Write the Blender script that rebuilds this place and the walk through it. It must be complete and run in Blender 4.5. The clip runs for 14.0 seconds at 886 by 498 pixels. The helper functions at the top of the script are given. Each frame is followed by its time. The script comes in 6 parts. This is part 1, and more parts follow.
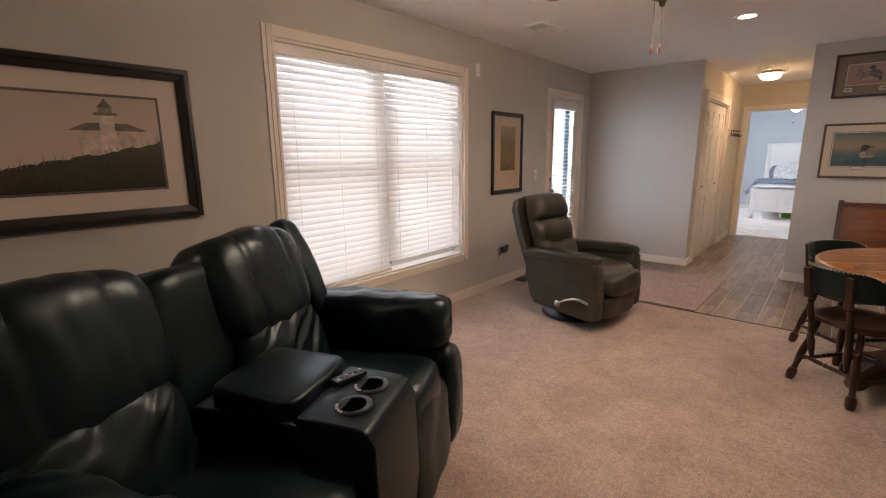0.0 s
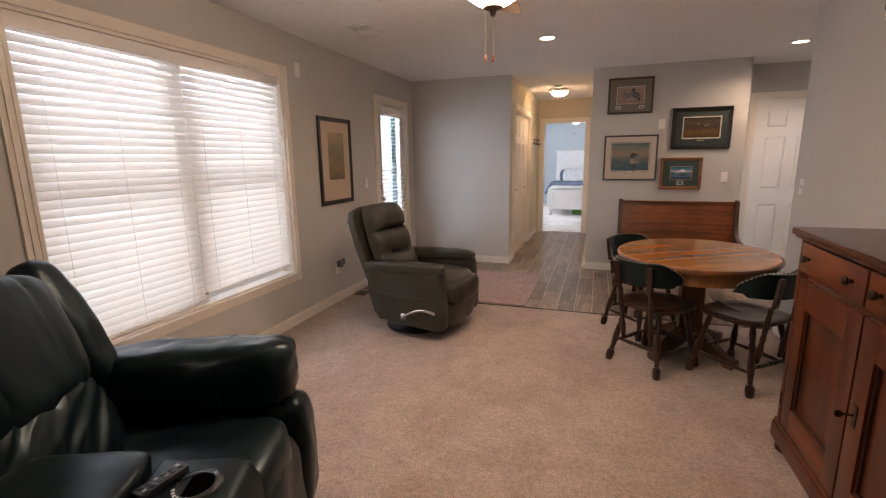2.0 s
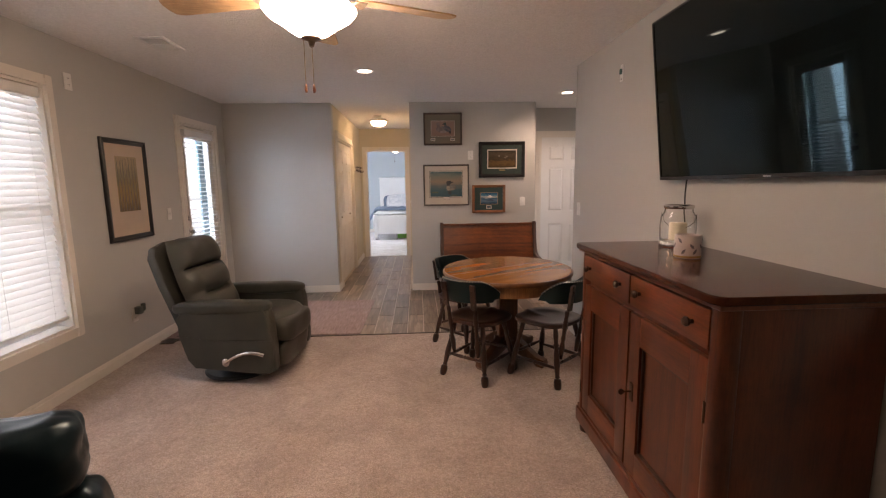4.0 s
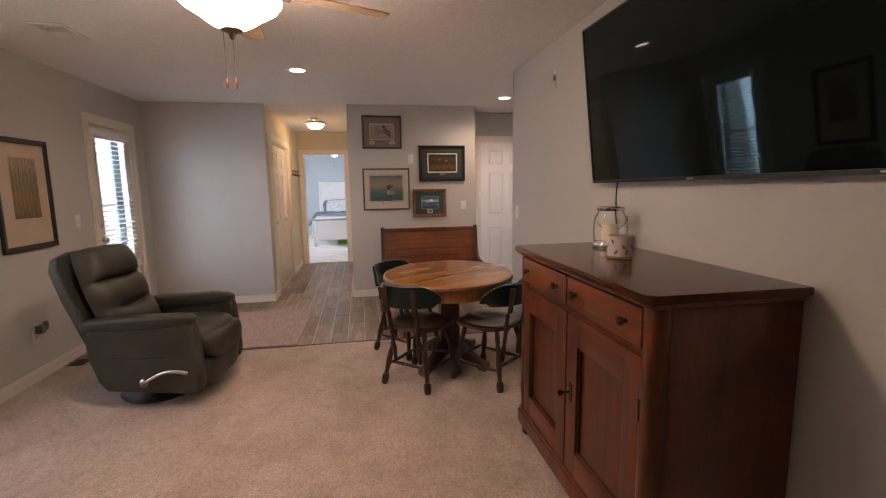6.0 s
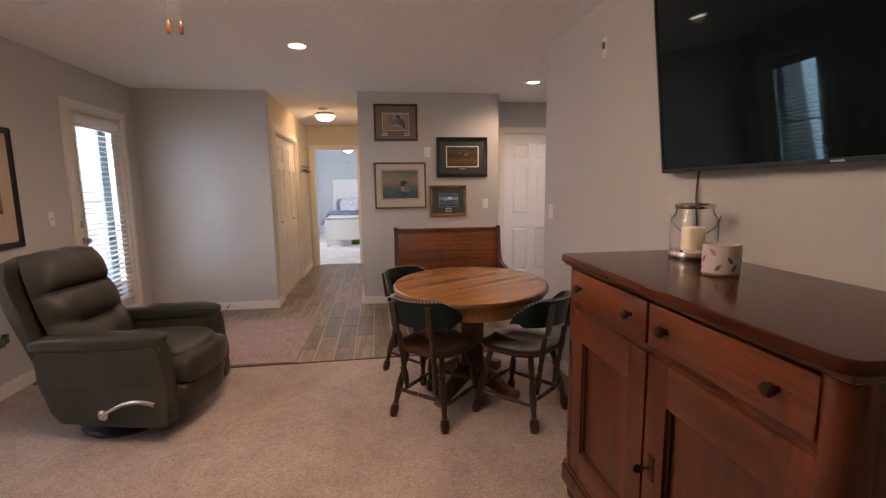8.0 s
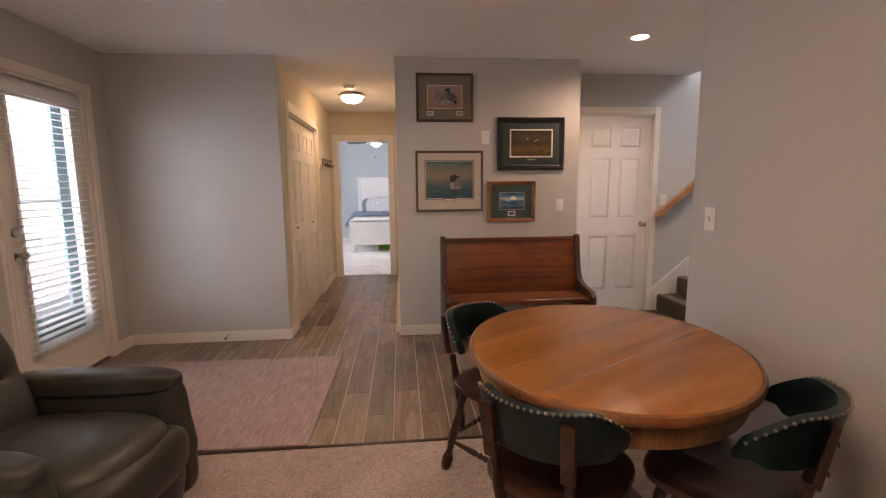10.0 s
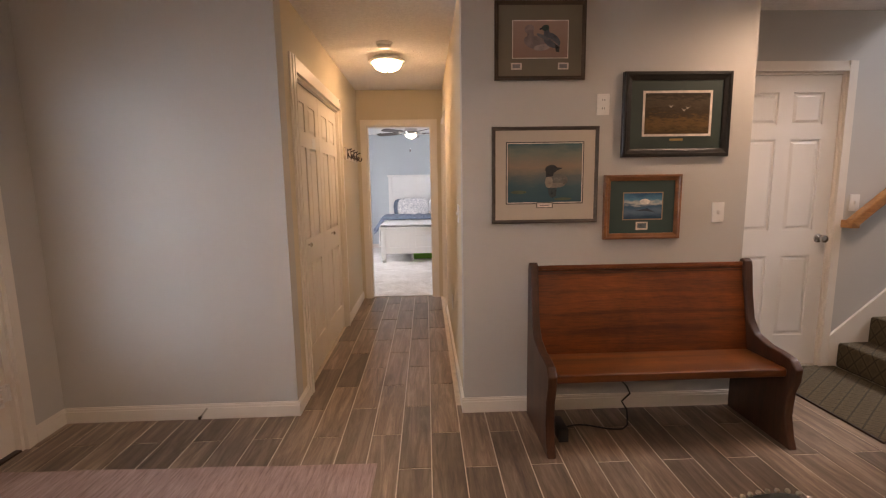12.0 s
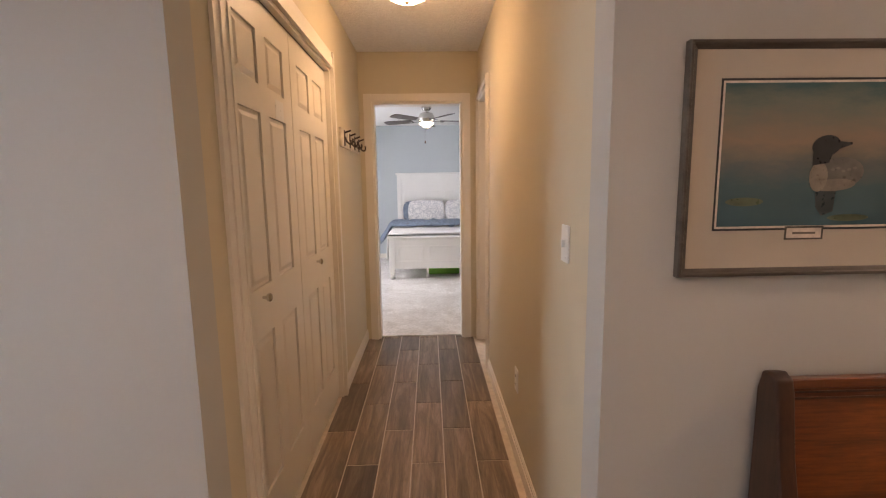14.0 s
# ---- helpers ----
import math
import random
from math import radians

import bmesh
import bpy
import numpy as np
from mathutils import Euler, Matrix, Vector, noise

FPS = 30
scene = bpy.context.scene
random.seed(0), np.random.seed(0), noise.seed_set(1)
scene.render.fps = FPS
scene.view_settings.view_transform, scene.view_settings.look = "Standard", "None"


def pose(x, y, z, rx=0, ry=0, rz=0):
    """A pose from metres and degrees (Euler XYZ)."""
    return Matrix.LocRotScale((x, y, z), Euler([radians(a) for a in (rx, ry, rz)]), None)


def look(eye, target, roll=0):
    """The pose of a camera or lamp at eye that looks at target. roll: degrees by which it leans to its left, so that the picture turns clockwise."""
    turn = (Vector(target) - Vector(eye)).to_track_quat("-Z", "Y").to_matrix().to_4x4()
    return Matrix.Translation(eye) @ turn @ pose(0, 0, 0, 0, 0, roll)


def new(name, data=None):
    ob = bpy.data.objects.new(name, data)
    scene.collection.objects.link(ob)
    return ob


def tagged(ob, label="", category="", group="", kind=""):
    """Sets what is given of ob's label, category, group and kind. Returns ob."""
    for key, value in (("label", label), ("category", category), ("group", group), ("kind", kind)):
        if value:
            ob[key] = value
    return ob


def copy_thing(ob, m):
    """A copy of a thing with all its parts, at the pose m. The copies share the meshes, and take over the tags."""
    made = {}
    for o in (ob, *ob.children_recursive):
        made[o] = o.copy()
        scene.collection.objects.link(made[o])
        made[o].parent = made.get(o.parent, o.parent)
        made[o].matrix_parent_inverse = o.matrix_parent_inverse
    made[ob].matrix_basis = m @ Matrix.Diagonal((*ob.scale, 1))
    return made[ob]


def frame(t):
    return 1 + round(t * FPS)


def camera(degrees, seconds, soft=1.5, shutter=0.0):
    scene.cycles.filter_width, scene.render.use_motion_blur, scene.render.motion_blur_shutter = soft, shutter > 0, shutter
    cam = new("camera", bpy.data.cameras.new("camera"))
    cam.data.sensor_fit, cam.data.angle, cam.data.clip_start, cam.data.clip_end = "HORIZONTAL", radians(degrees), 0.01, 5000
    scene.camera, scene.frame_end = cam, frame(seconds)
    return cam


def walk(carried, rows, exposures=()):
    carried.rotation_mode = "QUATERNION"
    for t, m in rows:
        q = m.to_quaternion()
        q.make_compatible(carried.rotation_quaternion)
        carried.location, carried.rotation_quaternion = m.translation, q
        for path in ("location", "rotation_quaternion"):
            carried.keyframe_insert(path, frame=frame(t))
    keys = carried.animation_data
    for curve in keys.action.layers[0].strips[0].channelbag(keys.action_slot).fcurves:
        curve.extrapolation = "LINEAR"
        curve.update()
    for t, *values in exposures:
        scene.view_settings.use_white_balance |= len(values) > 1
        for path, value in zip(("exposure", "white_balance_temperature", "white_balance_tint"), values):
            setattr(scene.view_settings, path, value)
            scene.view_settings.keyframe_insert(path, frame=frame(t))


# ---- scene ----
cam = camera(88.7, 14.0, soft=1.2)
PATH = [
    (0, (0.175, 0.017, 1.398), (-1.102, 1.502, 0.991), -0.6),
    (0.5, (0.093, 0.084, 1.371), (-1.037, 1.685, 0.974), -0.6),
    (1, (0.046, 0.132, 1.387), (-0.932, 1.831, 0.988), -0.7),
    (1.5, (0.018, 0.163, 1.396), (-0.801, 1.943, 0.997), -0.6),
    (2, (-0.028, 0.186, 1.419), (-0.66, 2.043, 1.027), -0.8),
    (2.5, (-0.066, 0.202, 1.418), (-0.49, 2.12, 1.044), -0.8),
    (3, (-0.077, 0.211, 1.412), (-0.3, 2.167, 1.063), -0.7),
    (3.5, (-0.071, 0.184, 1.43), (-0.114, 2.157, 1.105), -0.8),
    (4, (-0.051, 0.181, 1.435), (0.055, 2.157, 1.143), -0.8),
    (6.5, (0.012, 0.294, 1.416), (0.371, 2.243, 1.143), -0.8),
    (7, (0.082, 0.419, 1.403), (0.44, 2.368, 1.133), -0.7),
    (7.5, (0.093, 0.56, 1.397), (0.426, 2.513, 1.123), -0.7),
    (8, (0.055, 0.809, 1.385), (0.334, 2.771, 1.109), -0.7),
    (10.5, (-0.165, 2.477, 1.341), (-0.018, 4.453, 1.069), -0.7),
    (11, (-0.232, 2.845, 1.329), (-0.128, 4.824, 1.061), -0.8),
    (11.5, (-0.299, 3.23, 1.324), (-0.205, 5.21, 1.06), -0.7),
    (12, (-0.342, 3.607, 1.347), (-0.272, 5.586, 1.07), -0.9),
    (12.5, (-0.417, 3.994, 1.348), (-0.356, 5.975, 1.078), -0.8),
    (13, (-0.455, 4.364, 1.344), (-0.399, 6.345, 1.074), -0.9),
    (13.5, (-0.513, 4.711, 1.334), (-0.451, 6.692, 1.068), -0.7),
    (14, (-0.551, 5.112, 1.350), (-0.497, 7.092, 1.073), -0.8),
]
EXPOSURES = [(0, 0.82, 6550, 22), (4, 0.82, 6500, 23), (8, 0.79, 6550, 25), (11, 0.76, 7150, 27), (12, 0.74, 7250, 27), (14, 0.69, 7300, 26)]
walk(cam, [(t, look(eye, target, roll)) for t, eye, target, roll in PATH], EXPOSURES)

# ---- world and light ----
world = bpy.data.worlds.new("world")
scene.world = world
world.use_nodes = True
wn = world.node_tree
sky = wn.nodes.new("ShaderNodeTexSky")
sky.sky_type, sky.sun_disc, sky.sun_elevation, sky.sun_rotation = "NISHITA", False, radians(48), radians(60)
wn.links.new(sky.outputs[0], wn.nodes["Background"].inputs[0])
wn.nodes["Background"].inputs[1].default_value = 0.12


def lamp(name, kind, m, power, colour, size=0.1, size_y=None):
    d = bpy.data.lights.new(name, kind)
    d.energy, d.color = power, colour
    if kind == "AREA":
        d.size = size
        if size_y:
            d.shape, d.size_y = "RECTANGLE", size_y
    elif kind == "SUN":
        d.angle = size
    else:
        d.shadow_soft_size = size
    ob = new(name, d)
    ob.matrix_world = m
    return ob


WARM, DAY = (1.0, 0.76, 0.54), (0.80, 0.91, 1.0)
lamp("sun", "SUN", look((9, -2, 11), (0, 3, 0)), 3.0, (1.0, 0.95, 0.88), radians(0.5))
FAN = (-0.5, 2.30)
# The last can is unseen, added behind the camera as fill light.
CANS_AND_FILL = [(-0.51, 4.52, 22), (1.70, 5.54, 36), (-1.8, -0.9, 16)]
for cx, cy, watts in CANS_AND_FILL:
    s = lamp("can_bulb", "SPOT", look((cx, cy, 2.43), (cx, cy + 0.001, 0)), watts, WARM, 0.05)
    s.data.spot_size, s.data.spot_blend = radians(164), 0.6
bulb = lamp("hall_bulb", "SPOT", look((-0.655, 7.72, 2.325), (-0.655, 7.721, 0)), 14.5, (1.0, 0.70, 0.39), 0.08)
bulb.data.spot_size, bulb.data.spot_blend = radians(165), 1.0
lamp("window_sky", "AREA", look((-2.72, 2.48, 1.3), (0, 2.48, 1.25)), 29, DAY, 1.8, 1.6)
lamp("door_sky", "AREA", look((-2.85, 5.35, 1.25), (-1, 5.65, 1.1)), 21, (0.66, 0.86, 1.0), 0.7, 1.7)
# Fill lamp at an added, unseen window, brightening the bedroom.
lamp("bedroom_window_sky", "AREA", look((-2.62, 11.3, 1.35), (0, 11.3, 1.2)), 42, DAY, 1.7, 1.5)
# Unseen lamp added high in the stairwell for upstairs daylight; no window is built.
lamp("stair_window_sky", "AREA", look((5.2, 6.0, 4.2), (3.2, 6.3, 1.0)), 116, DAY, 1.0, 1.0)


# ---- materials ----
def nodes_of(name):
    m = bpy.data.materials.new(name)
    m.use_nodes = True
    return m, m.node_tree, m.node_tree.nodes["Principled BSDF"]


def coords(nt, scale=(1, 1, 1), rot=(0, 0, 0)):
    tc, mp = nt.nodes.new("ShaderNodeTexCoord"), nt.nodes.new("ShaderNodeMapping")
    mp.inputs["Scale"].default_value = scale
    mp.inputs["Rotation"].default_value = rot
    nt.links.new(tc.outputs["Object"], mp.inputs[0])
    return mp.outputs[0]


def noise_tex(nt, vec, scale, detail=4, rough=0.55, dist=0.0):
    n = nt.nodes.new("ShaderNodeTexNoise")
    n.inputs["Scale"].default_value, n.inputs["Detail"].default_value = scale, detail
    n.inputs["Roughness"].default_value, n.inputs["Distortion"].default_value = rough, dist
    nt.links.new(vec, n.inputs["Vector"])
    return n.outputs["Fac"]


def ramp(nt, fac, stops):
    r = nt.nodes.new("ShaderNodeValToRGB")
    el = r.color_ramp.elements
    while len(el) < len(stops):
        el.new(0.5)
    for e, (p, c) in zip(el, stops):
        e.position, e.color = p, (*c, 1)
    nt.links.new(fac, r.inputs[0])
    return r.outputs[0]


def mix(nt, fac, a, b, kind="MIX"):
    n = nt.nodes.new("ShaderNodeMix")
    n.data_type, n.blend_type = "RGBA", kind
    for sock, v in ((n.inputs[0], fac), (n.inputs[6], a), (n.inputs[7], b)):
        if isinstance(v, (int, float)):
            sock.default_value = v
        elif isinstance(v, tuple):
            sock.default_value = (*v, 1)
        else:
            nt.links.new(v, sock)
    return n.outputs[2]


def bump(nt, bsdf, fac, strength, dist=0.01):
    b = nt.nodes.new("ShaderNodeBump")
    b.inputs["Strength"].default_value, b.inputs["Distance"].default_value = strength, dist
    nt.links.new(fac, b.inputs["Height"])
    nt.links.new(b.outputs[0], bsdf.inputs["Normal"])


def shade(c, k):
    return tuple(min(1.0, v * k) for v in c)


def plain(name, col, rough=0.5, metal=0.0, vary=0.12, scale=6.0, bumps=0.0, bscale=120.0, coat=0.0, bdist=0.002, rvary=0.1):
    """A surface of one colour with soft blotches, gloss that wanders and fine relief."""
    m, nt, b = nodes_of(name)
    v = coords(nt)
    f = noise_tex(nt, v, scale, 5)
    nt.links.new(ramp(nt, f, [(0.3, shade(col, 1 - vary)), (0.7, shade(col, 1 + vary))]), b.inputs["Base Color"])
    r = nt.nodes.new("ShaderNodeMapRange")
    r.inputs[3].default_value, r.inputs[4].default_value = max(0.02, rough - rvary), min(1, rough + rvary)
    nt.links.new(noise_tex(nt, v, scale * 3, 4), r.inputs[0])
    nt.links.new(r.outputs[0], b.inputs["Roughness"])
    b.inputs["Metallic"].default_value, b.inputs["Coat Weight"].default_value = metal, coat
    if bumps:
        bump(nt, b, noise_tex(nt, v, bscale, 3), bumps, bdist)
    return m


def timber(name, dark, light, axis=0, rough=0.35, grain=9.0, coat=0.2, stretch=0.06, bumps=0.08, pores=0.6, wear=0.5):
    """Wood: long grain along one axis, broad figure, pores."""
    m, nt, b = nodes_of(name)
    sc = [1.0, 1.0, 1.0]
    sc[axis] = stretch
    v = coords(nt, tuple(sc))
    oi = nt.nodes.new("ShaderNodeObjectInfo")
    add = nt.nodes.new("ShaderNodeVectorMath")
    mul = nt.nodes.new("ShaderNodeMath")
    mul.operation, mul.inputs[1].default_value = "MULTIPLY", 37.0
    nt.links.new(oi.outputs["Random"], mul.inputs[0])
    nt.links.new(v, add.inputs[0])
    nt.links.new(mul.outputs[0], add.inputs[1])
    v = add.outputs[0]
    broad = noise_tex(nt, v, grain, 3, 0.5, 1.2)
    fine = noise_tex(nt, v, grain * 14, 4, 0.7)
    c = ramp(nt, broad, [(0.28, dark), (0.5, tuple((x + y) / 2 for x, y in zip(dark, light))), (0.72, light)])
    c2 = ramp(nt, fine, [(0.35, (0.55, 0.5, 0.47)), (0.6, (1, 1, 1))])
    old = noise_tex(nt, coords(nt), 3.1, 6, 0.68, 0.7)
    c = mix(nt, pores, c, c2, "MULTIPLY")
    nt.links.new(mix(nt, wear, c, ramp(nt, old, [(0.36, (0.30, 0.26, 0.24)), (0.58, (1, 1, 1))]), "MULTIPLY"), b.inputs["Base Color"])
    r = nt.nodes.new("ShaderNodeMapRange")
    r.inputs[3].default_value, r.inputs[4].default_value = rough - 0.05, rough + 0.06
    nt.links.new(noise_tex(nt, coords(nt), 5, 4), r.inputs[0])
    nt.links.new(r.outputs[0], b.inputs["Roughness"])
    b.inputs["Coat Weight"].default_value, b.inputs["Coat Roughness"].default_value = coat, 0.18
    bump(nt, b, fine, bumps, 0.002)
    return m


def leather(name, col, rough=0.35):
    m, nt, b = nodes_of(name)
    v = coords(nt)
    f = noise_tex(nt, v, 4, 5, 0.6)
    nt.links.new(ramp(nt, f, [(0.3, shade(col, 0.75)), (0.7, shade(col, 1.3))]), b.inputs["Base Color"])
    vor = nt.nodes.new("ShaderNodeTexVoronoi")
    vor.inputs["Scale"].default_value = 260
    nt.links.new(v, vor.inputs["Vector"])
    crease = noise_tex(nt, v, 22, 6, 0.6, 0.6)
    s = nt.nodes.new("ShaderNodeMath")
    s.operation, s.inputs[1].default_value = "MULTIPLY_ADD", 0.05
    nt.links.new(vor.outputs["Distance"], s.inputs[0])
    nt.links.new(crease, s.inputs[2])
    bump(nt, b, s.outputs[0], 0.22, 0.003)
    r = nt.nodes.new("ShaderNodeMapRange")
    r.inputs[3].default_value, r.inputs[4].default_value = rough - 0.1, rough + 0.15
    nt.links.new(f, r.inputs[0])
    nt.links.new(r.outputs[0], b.inputs["Roughness"])
    b.inputs["Specular IOR Level"].default_value = 0.45
    return m


def pile(name, c1, c2, scale=240.0, strength=0.9, dist=0.012):
    """Carpet: tufts, trodden patches and vacuum marks."""
    m, nt, b = nodes_of(name)
    v = coords(nt)
    tuft = noise_tex(nt, v, scale, 3, 0.75)
    worn = noise_tex(nt, v, 1.7, 5, 0.62, 0.8)
    mid = noise_tex(nt, v, 42, 5, 0.7, 0.4)
    clump = noise_tex(nt, v, 9, 4, 0.6, 0.6)
    base = ramp(nt, tuft, [(0.34, c1), (0.64, c2)])
    base = mix(nt, 0.85, base, ramp(nt, mid, [(0.32, (0.62, 0.60, 0.58)), (0.62, (1.0, 1.0, 1.0))]), "MULTIPLY")
    base = mix(nt, 0.6, base, ramp(nt, clump, [(0.35, (0.80, 0.77, 0.74)), (0.62, (1, 1, 1))]), "MULTIPLY")
    base = mix(nt, 0.7, base, ramp(nt, worn, [(0.38, (0.74, 0.71, 0.69)), (0.60, (1, 1, 1))]), "MULTIPLY")
    nt.links.new(base, b.inputs["Base Color"])
    b.inputs["Roughness"].default_value = 0.95
    b.inputs["Sheen Weight"].default_value = 0.15
    s = nt.nodes.new("ShaderNodeMath")
    s.operation, s.inputs[1].default_value = "MULTIPLY_ADD", 0.5
    nt.links.new(tuft, s.inputs[0])
    nt.links.new(mid, s.inputs[2])
    bump(nt, b, s.outputs[0], strength, dist)
    return m


def glow(name, col, strength, rough=0.4):
    m, nt, b = nodes_of(name)
    b.inputs["Base Color"].default_value = (*col, 1)
    b.inputs["Emission Color"].default_value = (*col, 1)
    b.inputs["Emission Strength"].default_value = strength
    b.inputs["Roughness"].default_value = rough
    return m


def glass(name, rough=0.0, tint=(1, 1, 1)):
    m, nt, b = nodes_of(name)
    b.inputs["Base Color"].default_value = (*tint, 1)
    b.inputs["Roughness"].default_value = rough
    b.inputs["Transmission Weight"].default_value = 1.0
    b.inputs["IOR"].default_value = 1.45
    return m


WALL = plain("wall_paint", (0.50, 0.488, 0.462), 0.75, vary=0.025, scale=1.2, bumps=0.16, bscale=260, bdist=0.0015)
# The hall lamp's yellow tint is put into this wall colour.
HALLTINT = plain("hall_lamp_tint_paint", (0.60, 0.53, 0.40), 0.75, vary=0.025, scale=1.2, bumps=0.16, bscale=260, bdist=0.0015)
BLUEP = plain("bedroom_paint", (0.49, 0.54, 0.565), 0.75, vary=0.03, scale=1.2, bumps=0.12, bscale=260, bdist=0.0015)
CEIL = plain("ceiling_stipple", (0.87, 0.855, 0.84), 0.9, vary=0.06, scale=55, bumps=0.9, bscale=75, bdist=0.008)
TRIM = plain("trim_paint", (0.74, 0.69, 0.62), 0.42, vary=0.03, scale=3, bumps=0.05, bscale=60)
WHITE = plain("white_paint", (0.78, 0.77, 0.75), 0.38, vary=0.03, scale=3, bumps=0.04, bscale=60)
PLASTIC = plain("white_plastic", (0.76, 0.75, 0.72), 0.3, vary=0.02, scale=8)
CARPET = pile("carpet_pile", (0.40, 0.305, 0.25), (0.78, 0.64, 0.555), 130, 0.9, 0.016)
BEDCARPET = pile("bedroom_carpet", (0.70, 0.68, 0.655), (0.88, 0.86, 0.83), 240, 0.5, 0.006)
GROUT = plain("grout", (0.60, 0.52, 0.43), 0.9, vary=0.12, scale=20, bumps=0.3, bscale=200)
HUTCHW = timber("hutch_wood", (0.064, 0.0135, 0.0045), (0.19, 0.046, 0.0115), 2, 0.30, 8, 0.2, 0.10, 0.06, 0.75, 0.6)
HUTCHX = timber("hutch_wood_drawer", (0.085, 0.019, 0.006), (0.23, 0.058, 0.014), 1, 0.30, 11, 0.2, 0.08, 0.06, 0.8, 0.5)
HUTCHTOP = timber("hutch_top_wood", (0.050, 0.012, 0.005), (0.105, 0.027, 0.009), 1, 0.17, 7, 0.0, 0.06, 0.05, 0.5, 0.22)
HUTCHTOP.node_tree.nodes["Principled BSDF"].inputs["Specular IOR Level"].default_value = 0.32
OAK = timber("table_oak", (0.24, 0.088, 0.014), (0.42, 0.170, 0.032), 0, 0.15, 5.0, 0.0, 0.10, 0.003, 0.18, 0.18)
OAK.node_tree.nodes["Principled BSDF"].inputs["Specular IOR Level"].default_value = 0.25
APRON = timber("table_apron_oak", (0.28, 0.125, 0.04), (0.46, 0.22, 0.075), 2, 0.35, 7, 0.1)
SEAM = timber("table_seam", (0.17, 0.058, 0.012), (0.27, 0.10, 0.02), 0, 0.3, 9, 0.0)
PEDW = timber("pedestal_oak", (0.075, 0.032, 0.013), (0.16, 0.068, 0.027), 2, 0.38, 7, 0.2)
OAKD = timber("table_oak_dark", (0.16, 0.06, 0.02), (0.28, 0.11, 0.035), 2, 0.32, 7, 0.3)
PEWW = timber("pew_oak", (0.092, 0.0215, 0.0042), (0.30, 0.080, 0.0135), 0, 0.38, 11, 0.08, 0.07, 0.1, 0.85, 0.45)
PEWS = timber("pew_seat_oak", (0.095, 0.026, 0.0058), (0.29, 0.093, 0.020), 0, 0.34, 7, 0.15, 0.05, 0.1, 0.7, 0.5)
PEWD = timber("pew_oak_dark", (0.040, 0.015, 0.007), (0.10, 0.038, 0.016), 2, 0.42, 8, 0.1)
CHAIRW = timber("chair_wood", (0.020, 0.008, 0.0045), (0.062, 0.023, 0.012), 2, 0.29, 12, 0.2)
RAILW = timber("rail_wood", (0.38, 0.17, 0.06), (0.60, 0.31, 0.12), 0, 0.35, 9, 0.3)
BLADEW = timber("fan_blade_wood", (0.55, 0.34, 0.16), (0.74, 0.50, 0.27), 0, 0.4, 9, 0.2)
SOFAL = leather("black_leather", (0.0045, 0.0108, 0.0140), 0.31)
SOFAL.node_tree.nodes["Principled BSDF"].inputs["Specular IOR Level"].default_value = 0.37
SOFAL.node_tree.nodes["Principled BSDF"].inputs["Specular Tint"].default_value = (0.72, 0.93, 1.0, 1)
RECL = leather("taupe_leather", (0.037, 0.036, 0.028), 0.36)
RECL.node_tree.nodes["Principled BSDF"].inputs["Specular IOR Level"].default_value = 0.36
CHAIRL = leather("dark_green_leather", (0.0035, 0.009, 0.010), 0.30)
CHAIRL.node_tree.nodes["Principled BSDF"].inputs["Specular Tint"].default_value = (0.68, 0.95, 0.97, 1)
BLACKP = plain("black_plastic", (0.012, 0.012, 0.013), 0.35, vary=0.1)
CHROME = plain("brushed_nickel", (0.62, 0.60, 0.57), 0.22, 1.0, vary=0.05)
BRASS = plain("aged_brass", (0.42, 0.29, 0.12), 0.35, 1.0, vary=0.15)
STUDM = plain("stud_metal", (0.50, 0.45, 0.36), 0.32, 1.0, vary=0.2)
BRONZE = plain("dark_bronze", (0.06, 0.04, 0.03), 0.35, 0.8, vary=0.2)
GLASS = glass("clear_glass")
PATIO = plain("patio_concrete", (0.52, 0.515, 0.49), 0.9, vary=0.12, scale=2, bumps=0.3, bscale=60)
GRASS = plain("lawn", (0.09, 0.14, 0.04), 0.95, vary=0.4, scale=8, bumps=0.6, bscale=80)


# ---- mesh helpers ----
def box(bm, x0, y0, z0, x1, y1, z1):
    vs = bmesh.ops.create_cube(bm, size=1.0)["verts"]
    c = Vector(((x0 + x1) / 2, (y0 + y1) / 2, (z0 + z1) / 2))
    for v in vs:
        v.co = Vector((v.co.x * (x1 - x0), v.co.y * (y1 - y0), v.co.z * (z1 - z0))) + c
    return vs


def bev(bm, w, seg=2, verts=None, angle=30):
    es = [e for e in bm.edges if len(e.link_faces) == 2 and e.calc_face_angle(0) > radians(angle)]
    if verts is not None:
        s = set(verts)
        es = [e for e in es if e.verts[0] in s]
    bmesh.ops.bevel(bm, geom=es, offset=w, segments=seg, profile=0.7, affect="EDGES", clamp_overlap=True)
    return bm


def boxed(x0, y0, z0, x1, y1, z1, b=0.004, seg=2):
    bm = bmesh.new()
    box(bm, x0, y0, z0, x1, y1, z1)
    if b:
        bev(bm, b, seg)
    return bm


def tube(bm, p, q, r0, r1=None, seg=12):
    p, q = Vector(p), Vector(q)
    d = q - p
    m = Matrix.Translation((p + q) / 2) @ d.to_track_quat("Z", "Y").to_matrix().to_4x4()
    return bmesh.ops.create_cone(bm, cap_ends=True, segments=seg, radius1=r0, radius2=r0 if r1 is None else r1, depth=d.length, matrix=m)["verts"]


